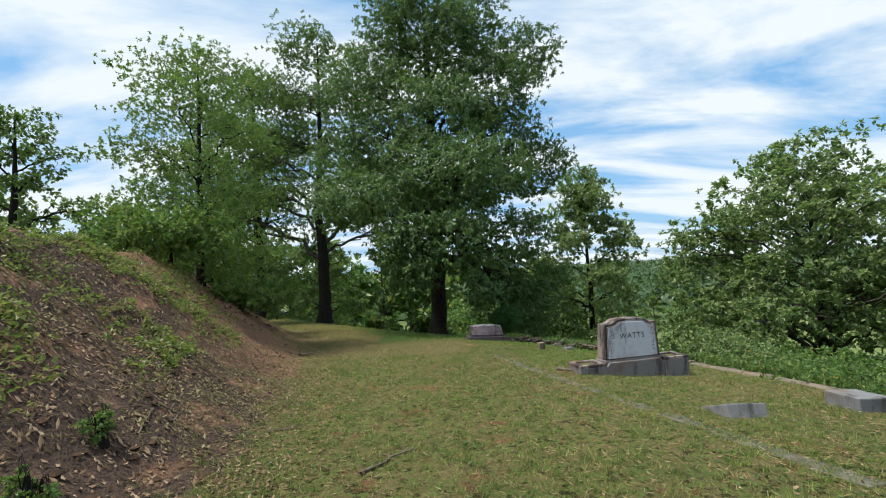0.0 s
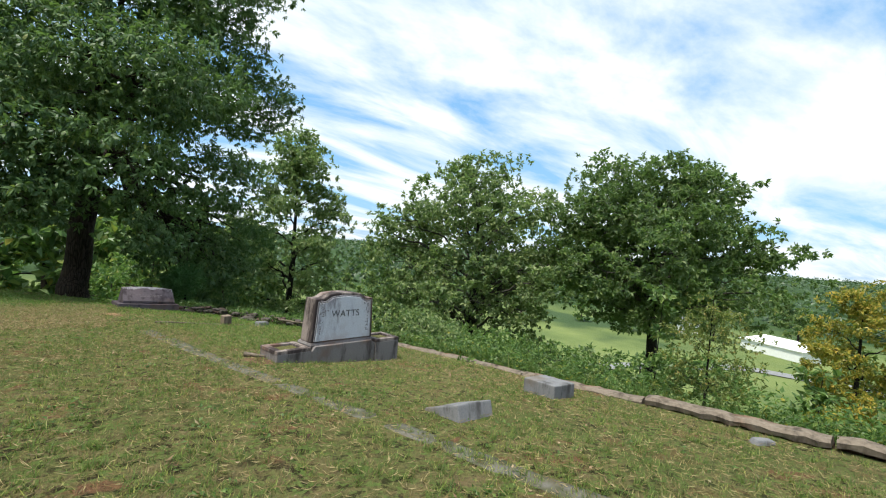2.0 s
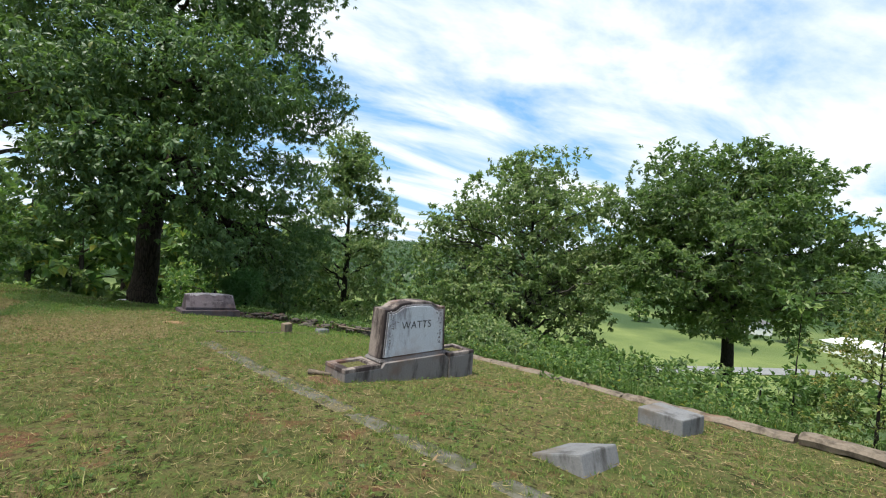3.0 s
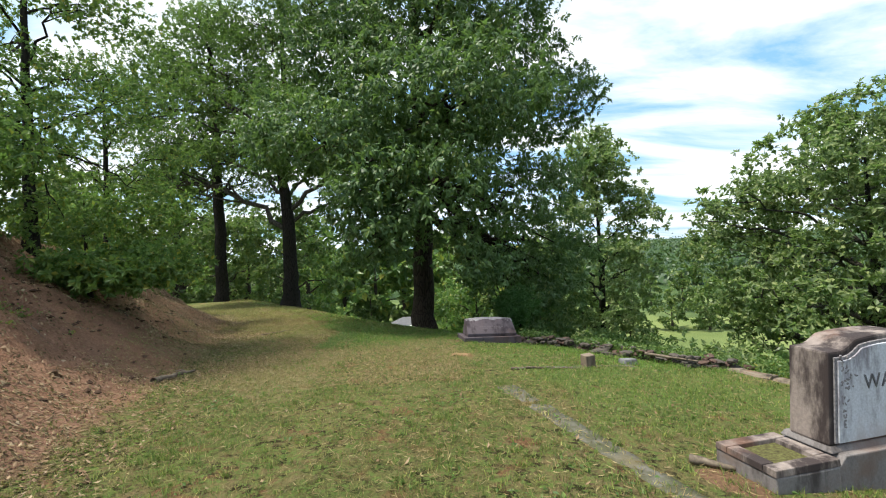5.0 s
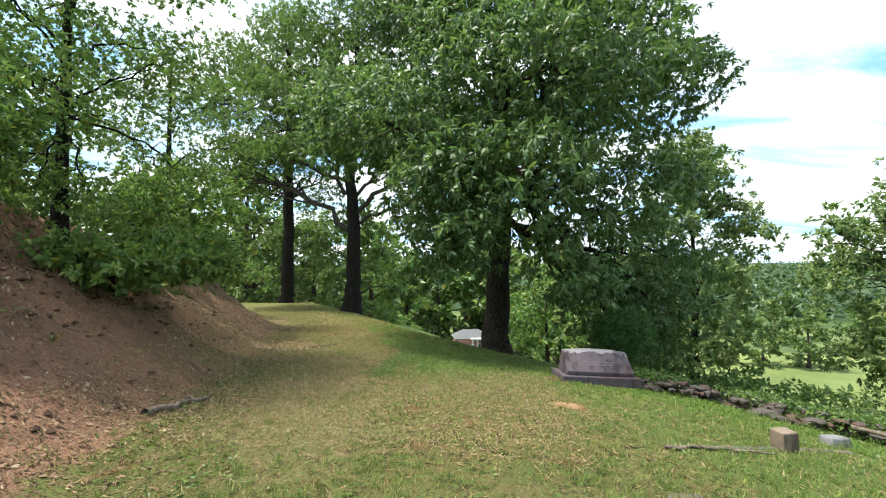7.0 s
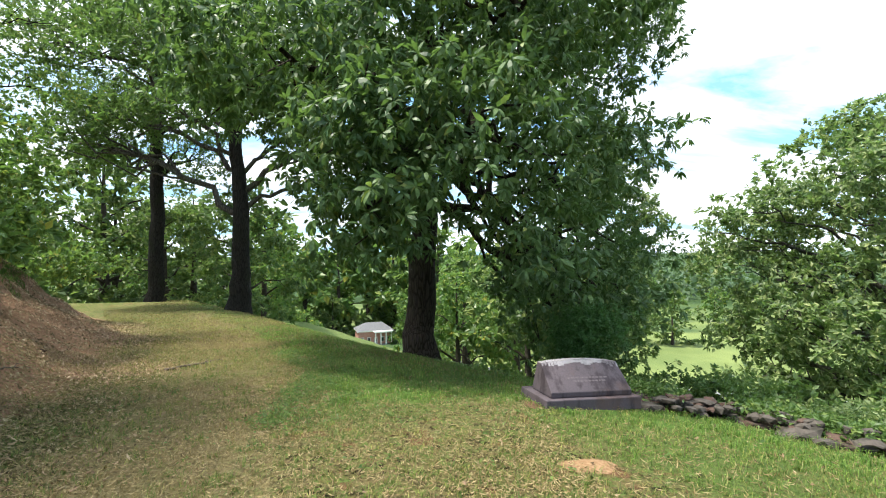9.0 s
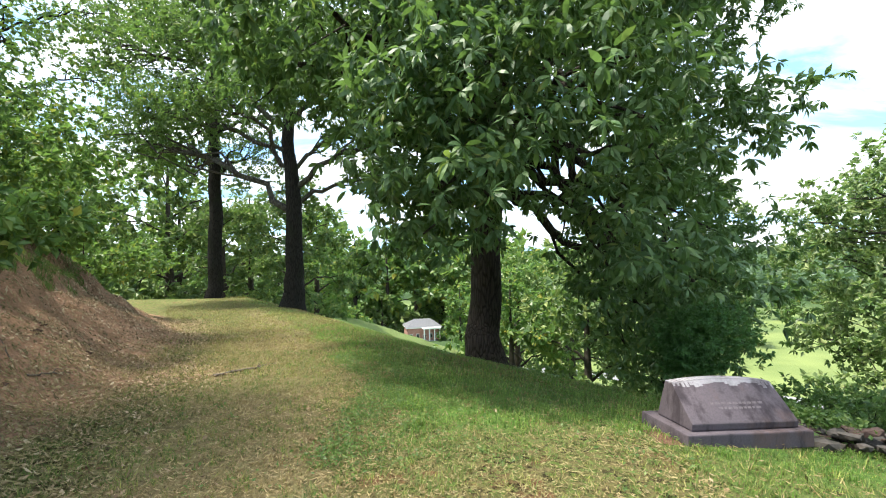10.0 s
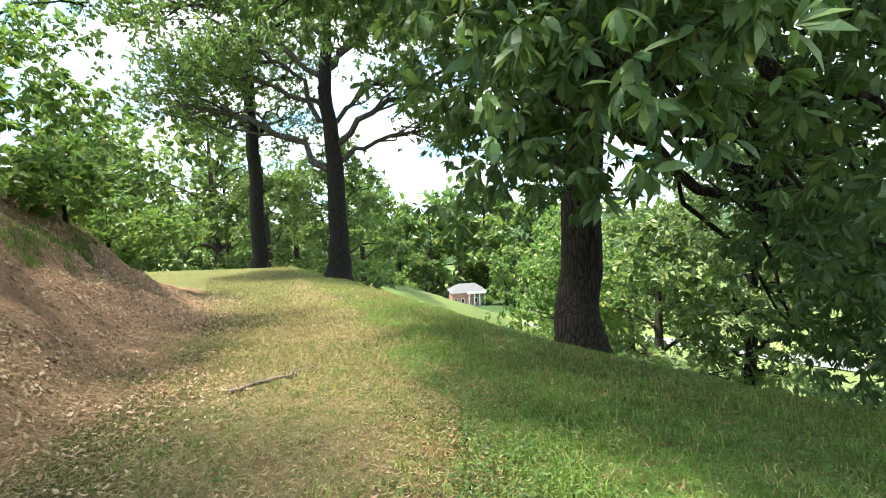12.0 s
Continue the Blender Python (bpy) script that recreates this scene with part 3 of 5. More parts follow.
# ---- the large trees ----
AX, AY, AZ = -0.36, 20.6, -1.9
make_tree("tree", (AX, AY, AZ), [(0, 0, -0.3, 0.42), (0.06, 0, 1.2, 0.37), (0.16, 0, 4.0, 0.32), (0.2, 0.1, 9, 0.24), (0.2, 0.2, 15, 0.11), (0.1, 0.2, 18.5, 0.04)],
          [(-2.3, -4.2, 6.2, 1.9, 1.7, 1.0), (-0.5, -5.2, 4.6, 1.5, 1.2, 0.9), (1.6, -4.9, 7.0, 2.4, 1.8, 1.1), (0.6, -5.2, 4.7, 1.7, 1.3, 1.0), (1.7, -4.3, 3.2, 1.1, 1.0, 0.9), (2.4, -2.6, 2.3, 0.9, 1.0, 1.0), (-0.9, -5.2, 3.6, 0.8, 0.8, 0.6), (-1.0, -2.6, 3.5, 1.2, 1.0, 0.8),
           (2.9, -2.8, 4.9, 1.7, 1.6, 1.3), (4.3, -0.2, 3.2, 1.9, 2.0, 1.4), (3.8, -2.0, 2.2, 1.1, 1.2, 1.0), (4.5, 0.4, 8.3, 2.2, 2.3, 1.6), (-3.6, 0.4, 8.0, 2.4, 2.4, 1.8),
           (0.4, -3.4, 7.4, 3.0, 2.2, 1.6), (0.8, -2.4, 10.0, 2.8, 2.4, 1.7), (2.6, -0.8, 11.8, 2.6, 2.6, 1.6), (-2.6, -0.6, 12.2, 2.5, 2.5, 1.7), (0.5, 2.8, 7.5, 3.0, 2.4, 2.2),
           (4.9, 0.6, 13.8, 1.9, 2.0, 1.3), (0.2, -0.4, 15.6, 2.4, 2.4, 1.6), (0.2, 0.3, 18.5, 1.8, 1.8, 1.5), (-3.6, -2.2, 6.4, 1.4, 1.4, 1.0), (-1.0, -3.0, 4.5, 1.5, 1.3, 1.0),
           (-1.6, 0.4, 14.3, 2.0, 2.0, 1.5), (2.4, 0.3, 16.0, 1.9, 1.9, 1.4), (-1.2, 0.4, 17.2, 1.7, 1.7, 1.4), (1.6, -1.2, 13.6, 2.0, 2.0, 1.4), (-2.0, -1.6, 9.6, 2.0, 1.9, 1.4), (3.4, -0.6, 9.8, 1.9, 1.9, 1.4), (3.3, -1.8, 1.3, 0.9, 0.9, 0.8), (4.2, -1.0, 1.1, 1.0, 1.0, 0.9)],
          LEAF_A, BARK_A, 21500, 10, 0.165, "tall broad-leaved tree with dark furrowed trunk and drooping branches", "tree", "", 0.31, True, 3, 1.0, 0.33, 0.12, 4, 14, 8, 4.2)
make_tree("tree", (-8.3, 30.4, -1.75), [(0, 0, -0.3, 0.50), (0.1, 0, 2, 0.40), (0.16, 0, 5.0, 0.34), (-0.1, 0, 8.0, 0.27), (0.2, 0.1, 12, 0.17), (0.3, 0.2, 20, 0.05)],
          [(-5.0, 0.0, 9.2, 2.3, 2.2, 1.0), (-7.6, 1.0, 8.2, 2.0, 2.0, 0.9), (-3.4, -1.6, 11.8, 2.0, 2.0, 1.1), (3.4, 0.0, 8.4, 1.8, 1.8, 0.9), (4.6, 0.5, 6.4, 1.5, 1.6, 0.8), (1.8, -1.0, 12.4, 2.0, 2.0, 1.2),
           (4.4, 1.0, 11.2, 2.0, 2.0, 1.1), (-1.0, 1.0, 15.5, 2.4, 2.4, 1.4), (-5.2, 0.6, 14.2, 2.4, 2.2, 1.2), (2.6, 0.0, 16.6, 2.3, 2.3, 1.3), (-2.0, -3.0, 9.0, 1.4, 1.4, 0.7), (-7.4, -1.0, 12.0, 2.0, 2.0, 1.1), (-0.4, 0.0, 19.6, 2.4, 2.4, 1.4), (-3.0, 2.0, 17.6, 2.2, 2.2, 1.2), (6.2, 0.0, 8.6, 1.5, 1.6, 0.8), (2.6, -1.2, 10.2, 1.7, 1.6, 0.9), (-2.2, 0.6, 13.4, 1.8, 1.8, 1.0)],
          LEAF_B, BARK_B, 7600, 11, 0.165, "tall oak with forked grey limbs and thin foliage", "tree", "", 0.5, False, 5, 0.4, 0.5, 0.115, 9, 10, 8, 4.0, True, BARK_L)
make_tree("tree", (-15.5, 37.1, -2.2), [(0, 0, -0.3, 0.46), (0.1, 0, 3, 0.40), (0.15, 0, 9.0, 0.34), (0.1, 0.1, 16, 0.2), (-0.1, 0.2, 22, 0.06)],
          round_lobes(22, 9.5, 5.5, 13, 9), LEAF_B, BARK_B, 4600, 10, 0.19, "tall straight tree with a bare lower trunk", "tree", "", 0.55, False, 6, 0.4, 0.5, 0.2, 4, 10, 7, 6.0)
for i, (x, y, h, rad, cnt, tw, lo) in enumerate(((26.2, 31.2, 25.0, 10.4, 74, 7200, 0.08), (35.0, 19.4, 23.6, 9.5, 66, 7000, 0.36))):
    make_tree("tree", (x, y, gz(x, y) - 0.2), [(0, 0, -0.3, 0.6), (0.1, 0, h * 0.2, 0.5), (0.3, 0, h * 0.5, 0.32), (0.2, 0.1, h * 0.86, 0.05)], crown_lobes(h, h * lo, rad, cnt, 20 + i), LEAF_E if i else LEAF_D, BARK_B,
              tw, 11, 0.33, "broad spreading tree growing on the slope below the wall", "tree", "trees below the wall", 0.62, False, 30 + i, 0.35, 0.55, 0.10, 3, 8, 8, 0.0, True, BARK_L)
make_tree("tree", (12.6, 39.0, gz(12.6, 39.0) - 0.2), [(0, 0, -0.3, 0.4), (0.1, 0, 5, 0.32), (0.3, 0, 13, 0.2), (0.2, 0.1, 20, 0.04)], round_lobes(23.5, 4.0, 4.4, 28, 22, 0.85), LEAF_D, BARK_B,
          2900, 11, 0.31, "upright leafy tree behind the tall dark tree", "tree", "trees below the wall", 0.6, False, 32, 0.35, 0.55, 0.16, 4, 8, 8)
make_tree("sapling", (-7.3, 13.3, gz(-7.3, 13.3) - 0.1), [(0, 0, -0.2, 0.11), (0.05, 0, 2, 0.085), (0.1, 0, 5.4, 0.04), (0.1, 0, 7.4, 0.012)],
          round_lobes(7.6, 0.7, 2.6, 24, 44, 0.45), LEAF_SAP, BARK_B, 5000, 9, 0.08, "slender young tree with light green leaves on the bank", "tree", "", 0.28, False, 45, 0.35, 0.55, 0.035, 4, 8, 6)
make_tree("sapling", (-9.8, 18.6, gz(-9.8, 18.6) - 0.1), [(0, 0, -0.2, 0.10), (0.05, 0, 2, 0.08), (0.1, 0, 4.6, 0.04), (0.1, 0, 5.8, 0.012)],
          round_lobes(6.2, 2.6, 2.3, 13, 47, 0.45), LEAF_SAP, BARK_B, 1300, 9, 0.095, "young broad-leaved tree leaning over the crest of the bank", "tree", "", 0.28, False, 66, 0.45, 0.5, 0.035, 4, 8, 6)
make_tree("tree", (-21, 21.5, gz(-21, 21.5)), [(0, 0, -0.3, 0.25), (0, 0, 1.5, 0.2), (0.2, 0, 5, 0.12), (0.2, 0, 8.2, 0.03)],
          round_lobes(8.6, 2.6, 3.8, 12, 46, 0.5), LEAF_B, BARK_B, 800, 9, 0.22, "small open-crowned tree behind the top of the bank", "tree", "", 0.4, False, 48, 0.35, 0.55, 0.1, 4, 8, 7)
make_tree("tree", (62, 11.6, gz(62, 11.6)), [(0, 0, -0.3, 0.4), (0, 0, 4, 0.3), (0.4, 0, 9, 0.2), (0.6, 0, 17, 0.03)],
          round_lobes(18.5, 4.0, 5.6, 16, 49, 0.6), LEAF_YEL, BARK_B, 1800, 9, 0.40, "tree with yellowing autumn leaves in the valley", "tree", "", 0.5, False, 50, 0.35, 0.55, 0.14, 4, 8, 7)

# ---- bushes ----


def make_bush(at, w, h, leaf, leaf_len, twigs, seed, label, name="bush", group=""):
    r = np.random.default_rng(seed)
    lobes = [(r.uniform(-0.5, 0.5) * w, r.uniform(-0.5, 0.5) * w, h * r.uniform(0.35, 0.8), w * r.uniform(0.3, 0.5), w * r.uniform(0.3, 0.5), h * r.uniform(0.22, 0.36)) for _ in range(6)]
    return make_tree(name, at, [(0, 0, -0.15, 0.035), (0, 0, h * 0.25, 0.028), (0, 0, h * 0.8, 0.008)], lobes, leaf, BARK_B, twigs, 9, leaf_len, label, "bush", group, w * 0.10, False, seed, 0.25, 0.6, 0.02, 2, 6, 6, 0.0, False)


make_bush((-6.0, 13.0, gz(-6.0, 13.0)), 2.0, 1.0, LEAF_SAP, 0.105, 1300, 51, "low leafy green bush overhanging the bare bank")
make_bush((-7.0, 11.4, gz(-7.0, 11.4)), 2.2, 1.3, LEAF_SAP, 0.10, 1200, 52, "leafy green bush along the top of the bank")
make_bush((-8.4, 16.0, gz(-8.4, 16.0)), 2.4, 1.8, LEAF_SAP, 0.11, 1000, 53, "leafy green bush along the top of the bank")
make_bush((-9.8, 20.0, gz(-9.8, 20.0)), 2.2, 1.3, LEAF_SAP, 0.15, 450, 151, "leafy green bush along the top of the bank")
make_bush((-11.4, 22.6, gz(-11.4, 22.6)), 2.4, 1.6, LEAF_SAP, 0.15, 420, 152, "leafy green bush along the top of the bank")
make_bush((2.3, 16.3, gz(2.3, 16.3)), 0.75, 1.35, LEAF_FERN, 0.045, 1900, 54, "soft feathery green shrub behind the slant stone")
edge = [make_bush((6.9, 7.5, gz(6.9, 7.5) - 0.1), 1.7, 0.8, LEAF_WEED, 0.085, 480, 55, "weedy bush growing against the outer side of the kerb", "bush", "bushes below the kerb"),
        make_bush((8.2, 6.0, gz(8.2, 6.0) - 0.1), 1.9, 1.2, LEAF_WEED, 0.09, 480, 56, "weedy bush growing against the outer side of the kerb", "bush", "bushes below the kerb"),
        make_bush((6.5, 10.6, gz(6.5, 10.6) - 0.1), 1.9, 1.1, LEAF_D, 0.095, 700, 57, "weedy bush growing against the outer side of the kerb", "bush", "bushes below the kerb")]
rb = random.Random(11)
for i, (x, y, s) in enumerate(((6.6, 12.4, 1.1), (7.4, 9.4, 1.2), (8.6, 8.2, 1.5), (7.8, 11.6, 1.7), (9.6, 10.2, 2.0), (5.6, 14.6, 0.8), (6.4, 16.2, 1.3), (8.4, 14.4, 1.9), (11.0, 13.0, 2.4), (9.2, 17.0, 2.2), (12.5, 17.5, 2.8),
                                (8.0, 3.4, 0.7), (9.2, 4.4, 1.1), (8.6, 1.0, 0.8), (5.0, 18.6, 1.2), (7.0, 19.6, 1.6), (4.7, 16.6, 0.8), (5.9, 20.8, 1.5),
                                (2.2, 23.2, 1.0), (3.6, 24.5, 1.4), (0.8, 24.8, 1.0), (5.4, 23.0, 1.6), (8.0, 24.5, 2.2), (4.2, 28.5, 2.0), (15.0, 22.0, 3.2), (11.0, 27.0, 3.0), (7.4, 16.6, 2.2), (9.6, 14.8, 2.9), (10.4, 18.6, 3.2), (8.2, 21.6, 2.6), (13.4, 15.2, 3.4), (4.7, 17.6, 1.5), (4.6, 19.6, 1.9))):
    o = copy_thing(edge[i % 3], pose(x, y, gz(x, y) - 0.1 * s, 0, 0, rb.uniform(0, 360)))
    k = s * rb.uniform(0.62, 0.78)
    o.scale = (k, k, k)
make_tree("sapling", (6.75, 4.35, gz(6.75, 4.35) - 0.05), [(0, 0, -0.1, 0.018), (0, 0, 0.4, 0.014), (0.02, 0, 1.6, 0.004)], round_lobes(1.6, 0.3, 0.66, 16, 58, 0.7), LEAF_OLIVE, BARK_B, 700, 8, 0.042,
          "thin yellow-green sapling growing beside the kerb", "sapling", "", 0.12, False, 59, 0.2, 0.5, 0.008, 3, 6, 5)
for k, (x, y, h) in enumerate(((7.1, 5.2, 1.9), (7.2, 3.3, 0.9))):
    make_tree("weed", (x, y, gz(x, y)), [(0, 0, -0.1, 0.01), (0.03, 0, h * 0.5, 0.007), (0.1, 0, h, 0.002)], [(0.05, 0, h * f, 0.16, 0.16, h * 0.12) for f in (0.3, 0.5, 0.7, 0.9)], LEAF_WEED, BARK_B, 60, 6, 0.11,
              "tall leafy weed standing beyond the kerb", "plant", "", 0.06, False, 90 + k, 0.1, 0.5, 0.004, 1, 5, 4, 0.0, False)

# ---- monument with a family name ----
MON = thing("monument", 2.27, 7.68, -0.47, "grey marble family headstone with carved letters and planter boxes", "headstone", turn=11.5)


def profile_block(points, depth, y0, bevel=0.012):
    """A slab whose outline in x and z is given, from y0 to y0 + depth."""
    bm = bmesh.new()
    vs = [bm.verts.new((x, y0, z)) for x, z in points]
    f = bm.faces.new(vs)
    got = bmesh.ops.extrude_face_region(bm, geom=[f])
    bmesh.ops.translate(bm, verts=[g for g in got["geom"] if isinstance(g, bmesh.types.BMVert)], vec=(0, depth, 0))
    bmesh.ops.recalc_face_normals(bm, faces=bm.faces[:])
    if bevel:
        sharp = [e for e in bm.edges if e.calc_face_angle(0) > 0.6]
        bmesh.ops.bevel(bm, geom=sharp, offset=bevel, segments=2, profile=0.6, affect="EDGES")
    return bm


def crest(u):
    """Height of the slab's serpentine top over its shoulders, u from -1 to 1."""
    a = abs(u)
    if a < 0.56:
        return 0.040 + 0.045 * math.sqrt(1 - (a / 0.56) ** 2 * 0.75)
    return 0.0625 * max(0.0, (0.84 - a) / 0.28) ** 1.8


def slab_outline(w, h, z0, taper, inset=0.0):
    pts = [(w / 2 - inset, z0 + inset), (w / 2 - taper - inset, z0 + h - inset)]
    for i in range(1, 40):
        u = 1 - i / 20
        pts.append((u * (w / 2 - taper - inset), z0 + h - inset + crest(u)))
    return pts + [(-w / 2 + taper + inset, z0 + h - inset), (-w / 2 + inset, z0 + inset)]


def planter(x0, x1, name):
    box = part(name, block(x1 - x0, 0.46, 0.40, 0.0, 0.012, -0.21, ((x0 + x1) / 2, 0.23), 0.004, int(x0 * 9)), GRANITE, MON, "stained stone planter box with a raised rim")
    cx, w = (x0 + x1) / 2, x1 - x0
    rim = bmesh.new()
    for bx, by, bw, bd in ((cx, 0.0475, w + 0.012, 0.095), (cx, 0.4125, w + 0.012, 0.095), (x0 + 0.044, 0.23, 0.10, 0.27), (x1 - 0.044, 0.23, 0.10, 0.27)):
        b = block(bw, bd, 0.045, 0.004, 0.006, 0.19, (bx, by))
        m = bpy.data.meshes.new("rim")
        b.to_mesh(m)
        b.free()
        rim.from_mesh(m)
        bpy.data.meshes.remove(m)
    part("rim", rim, DIE, box, "pale worn stone rim")
    part("soil", block(w - 0.14, 0.31, 0.015, 0.0, 0.004, 0.19, (cx, 0.23)), PLANTER_SOIL, box, "soil with thin grass and dead leaves")


planter(0.0, 0.50, "planter")
planter(1.66, 2.14, "planter")
part("base", profile_block([(0.503, -0.2), (1.657, -0.2), (1.657, 0.16), (1.62, 0.19), (1.58, 0.235), (0.58, 0.235), (0.54, 0.19), (0.503, 0.16)], 0.42, 0.02, 0.01), GRANITE, MON, "stained granite base")
part("ledge", block(1.12, 0.36, 0.04, 0.02, 0.01, 0.232, (1.08, 0.245)), GRANITE, MON)
die_bm = profile_block([(x + 1.08, z) for x, z in slab_outline(1.09, 0.62, 0.27, 0.035)], 0.27, 0.09, 0.016)
die = part("die", die_bm, DIE, MON, "weathered stone slab, brown and black on its sides")
part("panel", profile_block([(x + 1.08, z) for x, z in slab_outline(1.035, 0.59, 0.275, 0.03, 0.012)], 0.03, 0.080, 0.006), CARVED, die, "dark moulded border")
part("inner_panel", profile_block([(x + 1.08, z) for x, z in slab_outline(0.995, 0.57, 0.275, 0.03, 0.014)], 0.03, 0.072, 0.006), MARBLE, die, "white marble face with grey streaks")


def letters(body, size, parent, m, material, depth=0.004):
    cu = bpy.data.curves.new("lettering", "FONT")
    cu.body, cu.size, cu.extrude, cu.align_x = body, size, depth, "CENTER"
    cu.space_character = 1.12
    tmp = bpy.data.objects.new("lettering", cu)
    me = bpy.data.meshes.new_from_object(tmp)
    bpy.data.objects.remove(tmp)
    me.materials.append(material)
    ob = new("lettering", me)
    ob.parent = parent
    ob.matrix_local = m
    return tagged(ob, "dark carved capital letters")


letters("WATTS", 0.138, die, pose(1.08, 0.0715, 0.625, 90, 0, 0), INK)


def vine(side):
    bm = bmesh.new()
    r = random.Random(3 + side)
    for i in range(46):
        f = r.random()
        x = 1.08 + side * (0.455 - abs(r.gauss(0, 0.045)) * (1.4 - f) - 0.02)
        z = 0.845 - f ** 1.3 * 0.46 + r.gauss(0, 0.01)
        got = bmesh.ops.create_icosphere(bm, subdivisions=1, radius=1.0, matrix=pose(x, 0.074, z, 0, r.uniform(0, 180), 0) @ Matrix.Diagonal((r.uniform(0.008, 0.02), 0.006, r.uniform(0.006, 0.012), 1)))
    part("carved_vine", bm, CARVED, die, "dark carved vine relief in the corner")


vine(1)
vine(-1)

# ---- slant stone ----
slant = thing("slant_marker", 1.27, 14.22, -0.70, "mauve granite slant headstone with a sloping worn face", "headstone", turn=12)
slant.matrix_world = pose(1.25, 14.20, -0.70, 0, 3.5, 12)
part("base", block(1.22, 0.58, 0.14, 0.004, 0.012, 0.0, (0, 0.02), 0.003, 5), SLANT, slant, "granite base slab streaked with red soil")


def slant_body():
    bm = bmesh.new()
    rows = []
    for i in range(13):
        u = -1 + i / 6
        top = 0.31 + 0.035 * (1 - u * u)
        w = u * 0.52
        rows.append([bm.verts.new(p) for p in ((w, -0.20, 0.145), (w, -0.205, 0.20), (w * 0.975, 0.06, 0.145 + top), (w * 0.97, 0.15, 0.14 + top), (w, 0.21, 0.145))])
    for a, b in zip(rows, rows[1:]):
        for j in range(5):
            bm.faces.new((a[j], b[j], b[(j + 1) % 5], a[(j + 1) % 5]))
    bm.faces.new(rows[0])
    bm.faces.new(rows[-1][::-1])
    bmesh.ops.recalc_face_normals(bm, faces=bm.faces[:])
    sharp = [e for e in bm.edges if e.calc_face_angle(0) > 0.5]
    bmesh.ops.bevel(bm, geom=sharp, offset=0.01, segments=2, profile=0.6, affect="EDGES")
    return bm


face = part("face", slant_body(), SLANT, slant, "sloping inscribed face, pale along its top edge")
bars = bmesh.new()
rr = random.Random(4)
for row, (w, hgt, zz) in enumerate(((0.44, 0.05, 0.225), (0.16, 0.018, 0.16), (0.5, 0.018, 0.12), (0.4, 0.018, 0.09))):
    x = -w / 2
    while x < w / 2:
        ln = rr.uniform(0.02, 0.05)
        s = zz
        bmesh.ops.create_cube(bars, size=1.0, matrix=pose(x + ln / 2, -0.205 + s * 0.97, 0.205 + s, 50, 0, 0) @ Matrix.Diagonal((ln, hgt, 0.004, 1)))
        x += ln + 0.014
tagged(part("inscription", bars, plain_material("worn_letters", (0.08, 0.065, 0.072), (0.15, 0.125, 0.135), 60), face, "worn unreadable inscription"), kind="stuff")

rim = bmesh.new()
for i in range(26):
    u = -1 + (i + 0.5) / 13
    top = 0.145 + 0.31 + 0.035 * (1 - u * u)
    long = 0.03 + 0.08 * abs(noise.noise((i * 0.9, 2.0, 0)))
    bmesh.ops.create_cube(rim, size=1.0, matrix=pose(u * 0.5, 0.062 - long * 0.36, top - 0.002 - long * 0.36, 45, 0, 0) @ Matrix.Diagonal((0.043, long, 0.007, 1)))
    bmesh.ops.create_cube(rim, size=1.0, matrix=pose(u * 0.5, 0.105, top - 0.001, 0, 0, 0) @ Matrix.Diagonal((0.043, 0.085, 0.008, 1)))
part("worn_rim", rim, stone_material("pale_lichen", (0.30, 0.28, 0.30), (0.11, 0.095, 0.105), (0.2, 0.165, 0.17), 0.46, 80), face, "pale weathered crust along the top edge")

# ---- small stones, strips and sticks ----
foot1 = tagged(part("footstone", block(0.50, 0.42, 0.34, 0.0, 0.014, -0.14, (0.25, 0.21), 0.004, 8), CONCRETE), "small sunken grey concrete block set in the turf", "footstone", "footstones")
foot1.matrix_world = pose(3.0, 4.84, -0.29, -20, 5, 9.5)
foot2 = tagged(part("footstone", block(0.42, 0.46, 0.34, 0.0, 0.014, -0.14, (0.21, 0.23), 0.004, 9), CONCRETE), "square grey concrete block standing in the turf", "footstone", "footstones")
foot2.matrix_world = pose(4.72, 5.18, -0.43, -2, 2, 3)
POST = stone_material("brown_stained_concrete", (0.22, 0.17, 0.13), (0.08, 0.06, 0.045), (0.2, 0.12, 0.075), 0.46)
post = tagged(part("stone_post", block(0.17, 0.17, 0.36, 0.008, 0.012, -0.15, (0, 0), 0.006, 10), POST), "short square concrete corner post in the grass", "post")
post.matrix_world = pose(2.46, 11.65, gz(2.46, 11.65) - 0.02, 2, -3, 14)
chip = tagged(part("stone", block(0.30, 0.2, 0.12, 0.02, 0.02, -0.03, (0, 0), 0.02, 11), CONCRETE), "pale broken stone lying by the rubble wall", "stone")
chip.matrix_world = pose(3.35, 12.35, gz(3.35, 12.35), 0, 5, 25)
chip2 = tagged(part("stone", block(0.26, 0.12, 0.07, 0.02, 0.015, -0.02, (0, 0), 0.015, 12), CONCRETE), "pale flat stone lying beside the broken kerb", "stone")
chip2.matrix_world = pose(5.55, 3.35, gz(5.55, 3.35), 0, 5, -20)


